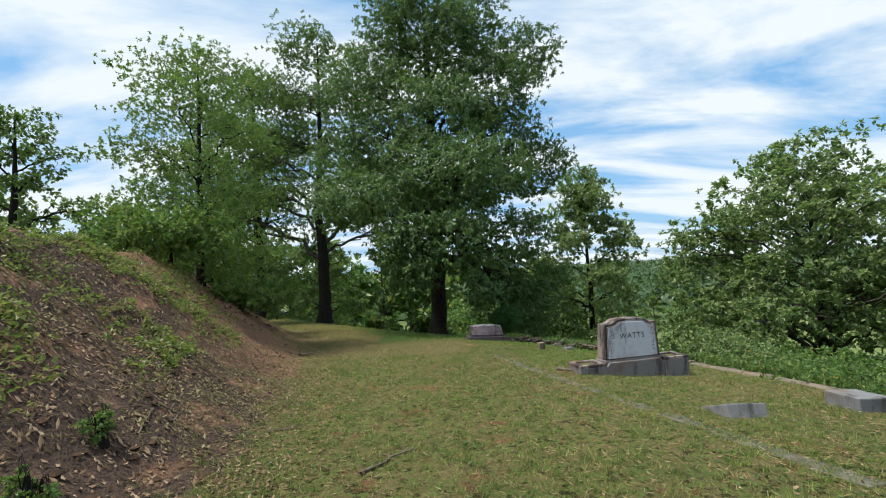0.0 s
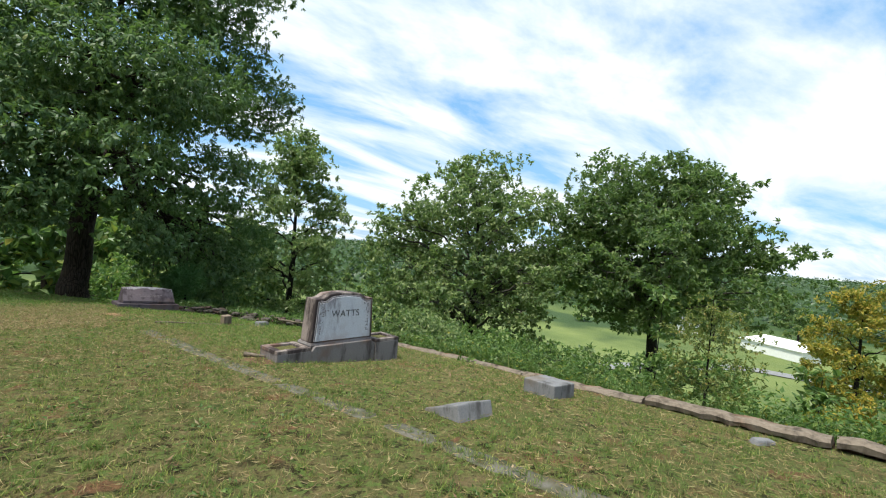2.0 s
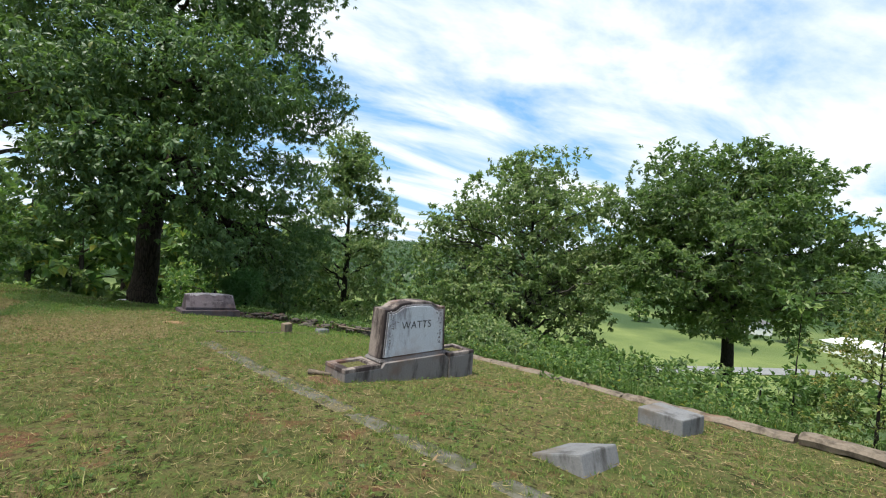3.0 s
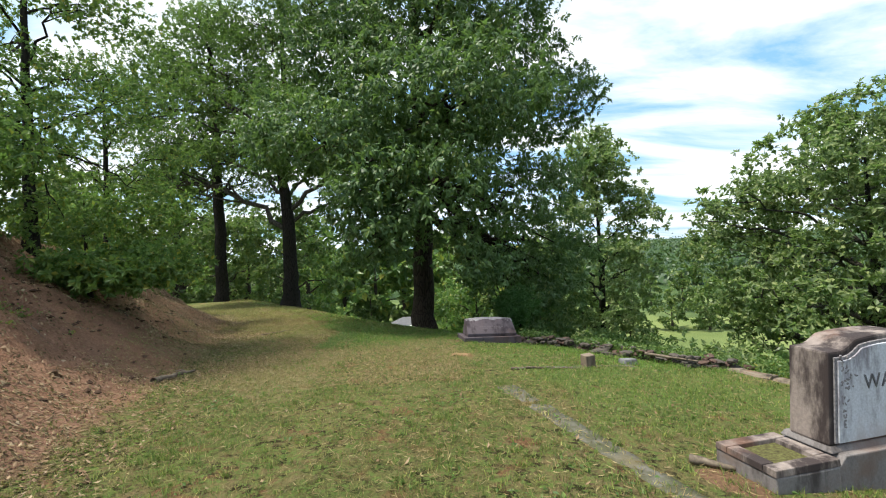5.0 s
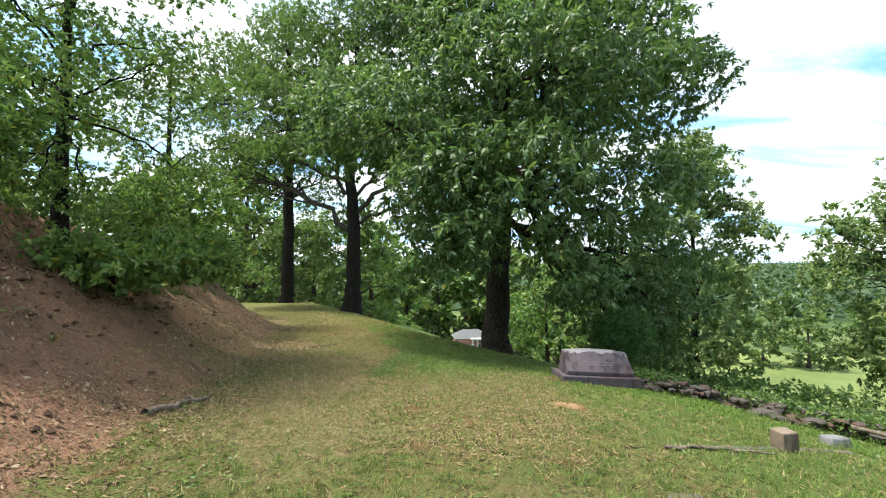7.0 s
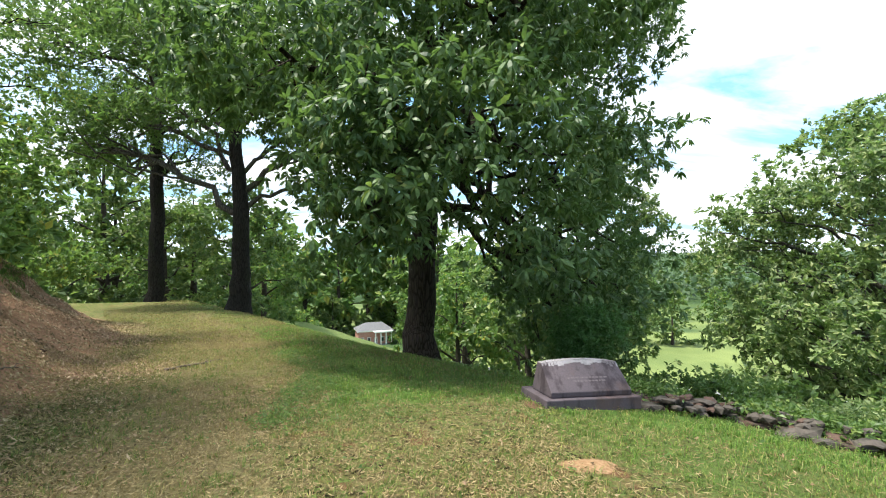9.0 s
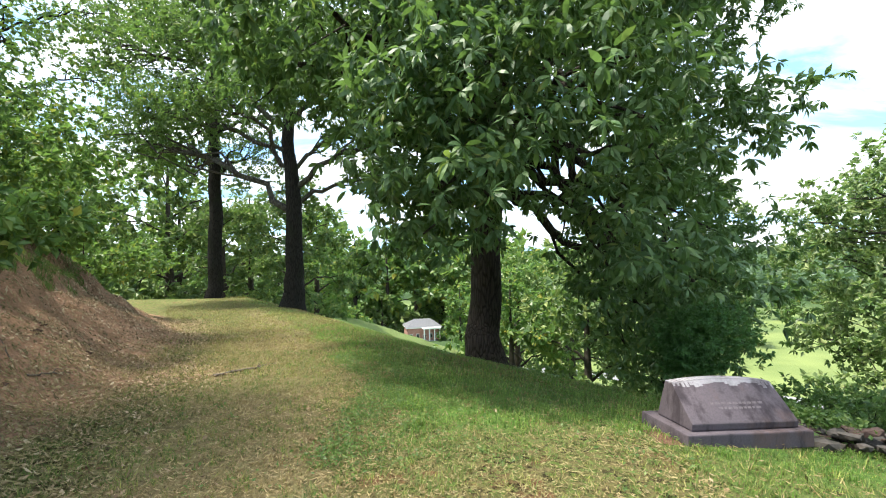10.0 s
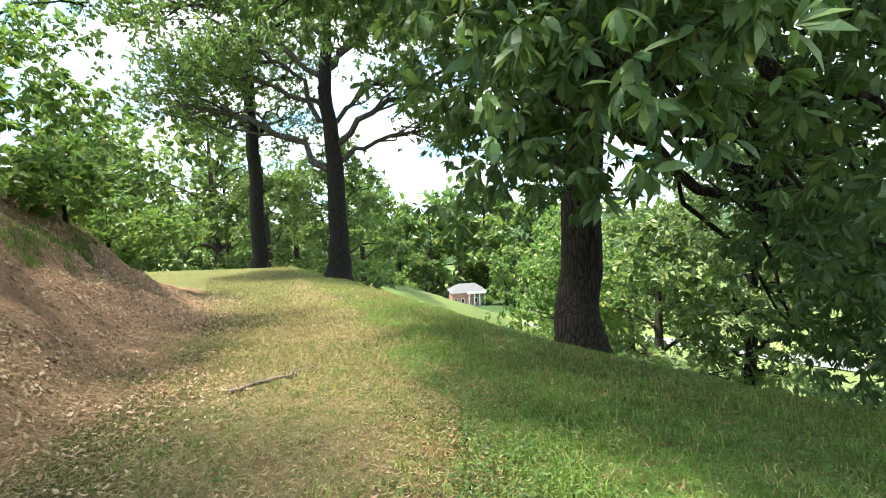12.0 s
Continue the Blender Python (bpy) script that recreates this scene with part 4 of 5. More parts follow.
def ribbon(name, x0, y0, x1, y1, w, thick, lift, material, label, category, seed, kind=""):
    """A worn strip laid on the ground, with an uneven edge."""
    n = max(8, int(math.hypot(x1 - x0, y1 - y0) / 0.12))
    bm = bmesh.new()
    dx, dy = x1 - x0, y1 - y0
    l = math.hypot(dx, dy)
    px, py = -dy / l, dx / l
    prev = None
    for i in range(n + 1):
        f = i / n
        half = w / 2 * (1 + 0.25 * noise.noise((i * 0.35, seed, 0)))
        cx, cy = x0 + dx * f, y0 + dy * f
        up = lift + 0.008 * noise.noise((i * 0.4, seed + 4, 0))
        ring = []
        for s, dz in ((-1.1, -0.08), (-1, up * 0.7), (-0.4, up + thick), (0.4, up + thick), (1, up * 0.7), (1.1, -0.08)):
            x, y = cx + px * half * s, cy + py * half * s
            ring.append(bm.verts.new((x, y, gz(x, y) + dz)))
        if prev:
            for a in range(5):
                bm.faces.new((prev[a], prev[a + 1], ring[a + 1], ring[a]))
        prev = ring
    ob = part(name, bm, material, smooth=True)
    return tagged(ob, label, category, kind=kind)


STRIP = stone_material("sunken_concrete", (0.15, 0.14, 0.12), (0.07, 0.07, 0.04), (0.13, 0.105, 0.06), 0.38)
ribbon("edging_strip", 0.98, 10.2, 2.9, 3.1, 0.22, 0.001, 0.001, STRIP, "flush concrete edging strip half sunk in the turf", "edging", 1, "structure")
ribbon("edging_strip", 1.3, 11.2, 3.3, 12.05, 0.08, 0.004, 0.006, STRIP, "broken concrete edging strip crossing the grass", "edging", 2, "structure")


def sand_patch(x, y, w, d, h, low, high, label):
    bm = bmesh.new()
    rings = []
    for i in range(7):
        f = i / 6
        ring = []
        for j in range(20):
            t = j * math.pi / 10
            k = f * (1 + 0.25 * noise.noise((math.cos(t) * 1.5, math.sin(t) * 1.5, 3)))
            px, py = x + w * k * math.cos(t), y + d * k * math.sin(t)
            ring.append(bm.verts.new((px, py, gz(px, py) + h * (1 - f * f) - 0.012 * f + 0.006 * noise.noise((px * 30, py * 30, 0)))))
        rings.append(ring)
    for p, q in zip(rings, rings[1:]):
        for j in range(20):
            bm.faces.new((p[j], q[j], q[(j + 1) % 20], p[(j + 1) % 20]))
    bmesh.ops.remove_doubles(bm, verts=bm.verts[:], dist=0.0005)
    sand = plain_material("sandy_soil", low, high, 40, 0.95, 0.1, 0.8)
    tagged(part("sand_mound", bm, sand, smooth=True), label, "sand")


sand_patch(0.55, 12.38, 0.27, 0.15, 0.03, (0.17, 0.098, 0.052), (0.31, 0.20, 0.115), "small mound of bare orange sand in the grass")
sand_patch(2.12, 7.85, 0.30, 0.34, 0.012, (0.07, 0.042, 0.026), (0.17, 0.10, 0.06), "patch of bare red soil beside the planter box")
sand_patch(0.62, 14.0, 0.22, 0.30, 0.012, (0.07, 0.042, 0.028), (0.16, 0.09, 0.056), "patch of bare red soil beside the slant stone")


def stick(name, x0, y0, x1, y1, rad, seed, label, forks=2, lift=0.02):
    p, q = (x0, y0, gz(x0, y0) + lift), (x1, y1, gz(x1, y1) + lift)
    h = Heap()
    path = curve(p, q, 0.01, 9, seed, 0.025)
    for i in range(1, 8):
        path[i, 2] = gz(path[i, 0], path[i, 1]) + lift
    h.add(tube(path, np.linspace(rad, rad * 0.4, 9), 7))
    r = np.random.default_rng(seed)
    for _ in range(forks):
        s = path[r.integers(3, 7)]
        e = s + np.array([r.normal() * 0.12, r.normal() * 0.12, 0.02])
        h.add(tube(curve(s, e, 0.01, 5, seed + 3, 0.05), np.linspace(rad * 0.5, rad * 0.15, 5), 5))
    return tagged(h.mesh(name, WOOD, smooth=True), label, "branch")


stick("fallen_branch", -3.62, 10.95, -3.52, 11.75, 0.045, 3, "dark rotten log lying at the foot of the bank", 2, 0.03)
stick("fallen_branch", -4.25, 16.1, -3.75, 16.9, 0.022, 4, "thin dead branch lying on the worn grass")
stick("fallen_branch", -0.75, 3.6, -0.35, 4.15, 0.014, 5, "thin dead twig lying on the grass")
stick("fallen_branch", 3.9, 12.9, 4.5, 12.3, 0.03, 6, "broken board-like branch leaning in the rubble", 0, 0.14)
stick("fallen_branch", 1.98, 8.12, 2.22, 7.98, 0.035, 7, "short broken log lying beside the planter box", 0, 0.03)
stick("fallen_branch", 1.2, 11.12, 2.3, 11.45, 0.018, 8, "pale bare branch lying across the grass", 1, 0.02)
rs = np.random.default_rng(12)
for i in range(70):
    y = rs.uniform(2.2, 16) if i % 5 < 2 else rs.uniform(1.8, 7.5)
    x = np.interp(y, TOE_Y, TOE_X) - rs.uniform(-0.1, 2.8)
    a, l = rs.uniform(0, 6.28), rs.uniform(0.12, 0.45)
    stick("twig", x, y, x + l * math.cos(a), y + l * math.sin(a), rs.uniform(0.005, 0.012), 100 + i, "dry grey twig lying on the bank", 1, 0.012)["category"] = "twig"

# ---- kerb and rubble wall ----
SOILED = stone_material("soil_stained_concrete", (0.21, 0.17, 0.135), (0.055, 0.043, 0.033), (0.20, 0.11, 0.065), 0.43, 30)
# dark clay; under the kerb its darkness also stands in for the gap's shade
FOOTING = plain_material("clay_and_gap_shade", (0.035, 0.024, 0.018), (0.10, 0.06, 0.04), 14, 0.95, 0.1, 0.8)
kerb = thing("kerb", 6.4, 0, 0, "low cracked concrete kerb along the edge of the plot", "kerb", kind="structure")
y, i = -5.0, 0
rk = random.Random(8)
while y < 12.4:
    l = rk.uniform(0.7, 1.9)
    cx, cy = 6.4 - 0.098 * (y + l / 2), y + l / 2
    slope = math.degrees(math.atan2(gz(cx, cy + l / 2) - gz(cx, cy - l / 2), l))
    lie = pose(cx, cy, gz(cx - 0.2, cy) + 0.09 * min(1.0, max(0.0, (6.0 - cy) / 2.5)), slope + rk.uniform(-1.6, 1.6), rk.uniform(-6, 6), 5.6 + rk.uniform(-2.2, 2.2))
    # the recessed footing is coloured dark to deepen the shade below the kerb stones
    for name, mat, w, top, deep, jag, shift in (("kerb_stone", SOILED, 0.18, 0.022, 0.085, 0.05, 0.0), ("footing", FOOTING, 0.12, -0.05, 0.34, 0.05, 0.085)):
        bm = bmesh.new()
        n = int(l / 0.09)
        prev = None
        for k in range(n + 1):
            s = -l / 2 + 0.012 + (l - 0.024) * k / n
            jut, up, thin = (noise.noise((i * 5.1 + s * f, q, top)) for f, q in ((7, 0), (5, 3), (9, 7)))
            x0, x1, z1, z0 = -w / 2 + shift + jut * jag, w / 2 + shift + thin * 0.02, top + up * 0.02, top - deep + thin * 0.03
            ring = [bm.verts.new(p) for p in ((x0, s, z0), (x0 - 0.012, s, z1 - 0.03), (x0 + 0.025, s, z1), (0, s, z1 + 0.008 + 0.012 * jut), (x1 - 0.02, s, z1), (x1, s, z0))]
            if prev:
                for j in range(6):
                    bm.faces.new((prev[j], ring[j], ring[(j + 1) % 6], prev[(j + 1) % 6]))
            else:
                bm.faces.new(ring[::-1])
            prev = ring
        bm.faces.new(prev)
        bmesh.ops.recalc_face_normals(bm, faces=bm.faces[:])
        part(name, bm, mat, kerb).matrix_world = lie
    y += l
    i += 1
wall = thing("rubble_wall", 3.5, 13.6, 0, "low tumbled wall of broken field stones and bricks", "wall", kind="structure")
path = [(5.15, 12.5), (4.4, 12.75), (3.75, 13.3), (3.3, 13.9), (2.8, 14.25), (2.0, 14.45)]
for i in range(170):
    f = rk.random() * (len(path) - 1)
    k = min(int(f), len(path) - 2)
    t = f - k
    x = path[k][0] * (1 - t) + path[k + 1][0] * t + rk.gauss(0, 0.14)
    y = path[k][1] * (1 - t) + path[k + 1][1] * t + rk.gauss(0, 0.11)
    big = rk.random() < 0.2
    w, d, h = (rk.uniform(0.3, 0.55), rk.uniform(0.2, 0.34), rk.uniform(0.08, 0.16)) if big else (rk.uniform(0.08, 0.24), rk.uniform(0.07, 0.18), rk.uniform(0.04, 0.10))
    bm = bmesh.new()
    bmesh.ops.create_icosphere(bm, subdivisions=1, radius=0.62)
    for v in bm.verts:
        v.co = Vector((max(-0.5, min(0.5, v.co.x)) * w, max(-0.5, min(0.5, v.co.y)) * d, max(-0.5, min(0.5, v.co.z)) * h)) + noise.noise_vector(v.co * 3 + Vector((i, 0, 0))) * 0.02
    o = part("stone", bm, BRICKISH if rk.random() < 0.35 else RUBBLE, wall)
    o.matrix_world = pose(x, y, gz(x, y) + rk.uniform(0.0, 0.16) * (0 if big else 1) + h * 0.25, rk.uniform(-12, 12), rk.uniform(-12, 12), rk.uniform(0, 180))

# ---- far buildings and road ----
ASPHALT = plain_material("asphalt", (0.16, 0.16, 0.165), (0.24, 0.24, 0.24), 2.0, 0.9, 0.2)
WHITE = plain_material("white_paint", (0.72, 0.72, 0.70), (0.82, 0.82, 0.80), 3.0, 0.6, 0.3)
BRICK = plain_material("house_brick", (0.34, 0.17, 0.135), (0.45, 0.25, 0.20), 2.0, 0.9, 0.2)
ROOF = plain_material("grey_shingle", (0.10, 0.10, 0.11), (0.16, 0.16, 0.17), 4.0, 0.9, 0.2)
DARKGLASS = plain_material("dark_glass", (0.02, 0.025, 0.03), (0.05, 0.055, 0.06), 1.0, 0.15, 0.5)


def road_strip():
    pts = ((-70, 166), (-40, 150), (-5, 127), (41, 95), (100, 70), (150, 50), (158, 25), (150, -30), (120, -90))
    t = np.linspace(0, len(pts) - 1, 160)
    px, py = np.interp(t, range(len(pts)), [p[0] for p in pts]), np.interp(t, range(len(pts)), [p[1] for p in pts])
    for _ in range(6):
        px[1:-1], py[1:-1] = (px[:-2] + px[1:-1] * 2 + px[2:]) / 4, (py[:-2] + py[1:-1] * 2 + py[2:]) / 4
    tx, ty = np.gradient(px), np.gradient(py)
    ln = np.hypot(tx, ty)
    rows = []
    for s in (-3.2, 3.2):
        x, y = px - ty / ln * s, py + tx / ln * s
        rows.append(np.stack([x, y, np.maximum(height(x, y), height(px, py)) + 0.25], -1))
    v = np.concatenate(rows)
    i = np.arange(159)
    tagged(arrays("road", v, np.stack([i, i + 1, i + 161, i + 160], -1), ASPHALT), "pale grey asphalt road winding through the valley", "road", kind="structure")


road_strip()


def gable_house(x, y, w, d, h, turn, walls, label, columns, tiles):
    z = gz(x, y) - 0.2
    ho = thing("house", x, y, z, label, "house", turn=turn)
    wl = part("wall", block(w, d, h, 0.0, 0.03), walls, ho)
    bm = bmesh.new()
    o = 0.5
    v = [bm.verts.new(p) for p in ((-w / 2 - o, -d / 2 - o, h), (w / 2 + o, -d / 2 - o, h), (w / 2 + o, d / 2 + o, h), (-w / 2 - o, d / 2 + o, h), (-w * 0.25, 0, h + d * 0.28), (w * 0.25, 0, h + d * 0.28))]
    for f in ((0, 1, 5, 4), (1, 2, 5), (2, 3, 4, 5), (3, 0, 4), (3, 2, 1, 0)):
        bm.faces.new([v[i] for i in f])
    part("roof", bm, tiles, ho, "pale metal hip roof" if tiles is WHITE else "grey shingle hip roof")
    part("eaves", block(w + 0.9, d + 0.9, 0.3, 0.0, 0.02, h - 0.3), WHITE, ho, "white painted eaves")
    n = 5
    for i in range(n):
        cx = -w / 2 + w * (i + 0.5) / n
        win = part("door" if i == 2 else "window", block(1.0, 0.1, 2.1 if i == 2 else 1.5, 0, 0.01, 0.1 if i == 2 else 0.9, (cx, -d / 2 - 0.04)), WHITE, ho, "white frame")
        part("pane", block(0.78, 0.04, 1.85 if i == 2 else 1.28, 0, 0.005, 0.2 if i == 2 else 1.0, (cx, -d / 2 - 0.09)), DARKGLASS, win)
    if columns:
        part("porch_floor", block(w * 0.5, 1.9, 0.3, 0, 0.02, 0.0, (w * 0.2, -d / 2 - 1.0)), CONCRETE, ho)
        part("porch_roof", block(w * 0.54, 2.1, 0.45, 0, 0.03, h - 0.5, (w * 0.2, -d / 2 - 1.0)), WHITE, ho, "white porch beam")
        for i in range(4):
            part("column", block(0.34, 0.34, h - 0.85, 0.02, 0.03, 0.3, (w * 0.2 + (i - 1.5) * w * 0.155, -d / 2 - 1.75)), WHITE, ho, "white column")
    return ho


gable_house(-10.0, 152, 10.5, 7.5, 4.4, 14, BRICK, "red brick house with a white columned porch", True, ROOF)
gable_house(190, 52, 22, 9, 4.0, 68, WHITE, "long low white building in the valley", False, WHITE)
gable_house(205, 92, 12, 9, 4.5, 60, WHITE, "white house among distant trees", False, ROOF)
hedge = make_bush((-17.0, 147.0, gz(-17, 147)), 4.0, 2.6, LEAF_FAR, 0.5, 200, 130, "dark rounded hedge beside the brick house")

# ---- background woods ----
protos = []
for i in range(8):
    far = i > 3
    p = make_tree("background_tree", (0, 0, 0), [(0, 0, -1, 0.4), (0.1, 0, 3, 0.3), (0, 0, 12, 0.05)], round_lobes(12.5, 1.2, 5.0, 9 if far else 12, 60 + i, 0.66), LEAF_SAP if i % 4 == 3 else LEAF_FAR, BARK_FAR, 110 if far else 640, 6 if far else 8, 1.05 if far else 0.46,
                  "leafy tree in the wood beyond the graveyard", "tree", "background wood", 0.62, False, 70 + i, 0.3, 0.6, 0.12, 0 if far else 1, 4, 7, 0.0, False)
    protos.append(p)
used = [True] * 8


def plant(i, x, y, z, s, turn):
    ob = protos[i]
    if used[i]:
        used[i] = False
        ob.matrix_world = pose(x, y, z, 0, 0, turn)
    else:
        ob = copy_thing(ob, pose(x, y, z, 0, 0, turn))
    ob.scale = (s, s, s)
    return ob


r0 = random.Random(5)
near = [(-30, 40, 1.0), (-24, 46, 1.1), (-20, 52, 1.0), (-13, 50, 0.9), (-36, 34, 1.0), (-42, 28, 0.9), (-28, 54, 1.2),  (-34, 48, 1.2), (-46, 40, 1.1), (-11.5, 41, 0.8), (-18, 43, 0.7),
        (3.5, 44, 0.9), (8, 40, 1.1), (6, 58, 1.2), (13, 62, 1.3), (8, 70, 1.2), (20, 25, 0.7), (38, 48, 1.0), (46, 40, 0.9)]
for i, (x, y, s) in enumerate(near):
    plant(i % 4, x, y, gz(x, y) - 0.5, s * r0.uniform(0.92, 1.08), r0.uniform(0, 360))
belt = [(az, 80) for az in range(-60, -12, 5)] + [(az, 165) for az in range(-66, -8, 4)] + [(8, 140), (12, 125), (-12, 120)] + [(az, 150) for az in range(6, 34, 4)] + [(az, 205) for az in range(-66, 110, 5)] + [(az, 300) for az in range(-66, 112, 3)] + [(86, 130), (82, 150), (76, 230), (64, 190)]
for i, (az, d) in enumerate(belt):
    d *= r0.uniform(0.94, 1.06)
    a = radians(az + r0.uniform(-1.5, 1.5))
    x, y = d * math.sin(a), d * math.cos(a)
    if math.hypot(x + 10, y - 152) < 14 or math.hypot(x - 190, y - 52) < 22:
        continue
    plant(i % 4 + (4 if d > 100 else 0), x, y, gz(x, y) - 0.5, r0.uniform(0.85, 1.25), r0.uniform(0, 360))


for i, (x, y, s) in enumerate(((-24, 172, 2.2), (-14, 180, 2.5), (-4, 176, 2.3), (4, 168, 2.0), (12, 165, 2.2), (-34, 165, 2.1), (22, 150, 2.0), (-46, 160, 2.2), (2, 146, 1.1), (32, 140, 1.8))):
    plant((7, 7, 4, 7, 5)[i % 5], x, y, gz(x, y) - 0.5, s * 1.3, i * 47)


def far_woods():
    """The wooded hills round the valley, as clumps of foliage."""
    r = np.random.default_rng(21)
    n = 5000
    a, d = r.uniform(-1.4, 2.2, n), 300 + r.uniform(0, 1, n) ** 1.5 * 1300
    x, y = d * np.sin(a), d * np.cos(a)
    base = np.stack([x, y, height(x, y) + r.uniform(1, 9, n)], -1)
    cen = np.repeat(base, 9, 0) + r.normal(size=(n * 9, 3)) * np.array([4.5, 4.5, 2.8])
    v, t = leaf_cloud(cen, r.uniform(3.0, 5.5, len(cen)), 0.8, 0.2, 22)
    tagged(arrays("far_woods", v, t, LEAF_HILL), "distant wooded hills on the horizon", "woods", kind="stuff")


far_woods()

# ---- grass, clippings, fallen leaves ----


def blades(x, y, length, width, lean, seed, bend=0.0):
    r = np.random.default_rng(seed)
    n = len(x)
    a = r.uniform(0, 2 * math.pi, n)
    base = np.stack([x, y, height(x, y) - 0.004], -1)
    side = np.stack([np.cos(a), np.sin(a), np.zeros(n)], -1) * (width / 2)[:, None]
    out = np.stack([-np.sin(a), np.cos(a), np.zeros(n)], -1) * (length * lean * r.uniform(0.2, 1.0, n))[:, None]
    tip = base + out + np.array([0, 0, 1]) * (length * np.sqrt(np.maximum(0.05, 1 - lean ** 2 * 0.6)))[:, None]
    if not bend:
        v = np.stack([base - side, base + side, tip], 1).reshape(-1, 3)
        return v, np.arange(n * 3).reshape(-1, 3)
    mid = base + out * 0.3 + np.array([0, 0, 1]) * (length * 0.65)[:, None]
    tip = base + out * 1.3 + np.array([0, 0, 1]) * (length * (0.95 - bend * 0.4))[:, None]
    v = np.stack([base - side, base + side, mid + side * 0.8, mid - side * 0.8, tip], 1).reshape(-1, 3)
    i = np.arange(n)[:, None] * 5
    return v, np.concatenate([i + [0, 1, 2], i + [0, 2, 3], i + [3, 2, 4]], 1).reshape(-1, 3)


def flats(x, y, length, width, seed, lift=0.012, tilt=0.35):
    """Small flat pieces lying on the ground."""
    r = np.random.default_rng(seed)
    n = len(x)
    a = r.uniform(0, 2 * math.pi, n)
    e = 0.03
    gxx = (height(x + e, y) - height(x - e, y)) / (2 * e)
    gyy = (height(x, y + e) - height(x, y - e)) / (2 * e)
    c = np.stack([x, y, height(x, y) + lift * r.uniform(0.4, 1.6, n)], -1)
    u = np.stack([np.cos(a), np.sin(a), gxx * np.cos(a) + gyy * np.sin(a) + r.normal(size=n) * tilt], -1) * (length / 2)[:, None]
    w = np.stack([-np.sin(a), np.cos(a), -gxx * np.sin(a) + gyy * np.cos(a) + r.normal(size=n) * tilt], -1) * (width / 2)[:, None]
    v = np.stack([c - u, c + w + u * 0.1, c + u + np.array([0, 0, 0.01]), c - w + u * 0.1], 1).reshape(-1, 3)
    i = np.arange(n)[:, None] * 4
    return v, np.concatenate([i + [0, 2, 1], i + [0, 3, 2]], 1).reshape(-1, 3)


def scatter(n, seed, x0, x1, y0, y1):
    r = np.random.default_rng(seed)
    return r.uniform(x0, x1, n), r.uniform(y0, y1, n), r


def patchy(x, y, f, seed):
    return 0.5 + 0.25 * np.sin(x * f + 1.3 * np.sin(y * f * 0.7 + seed)) + 0.25 * np.sin(y * f * 1.3 + 1.7 * np.sin(x * f * 0.9 + seed * 2))


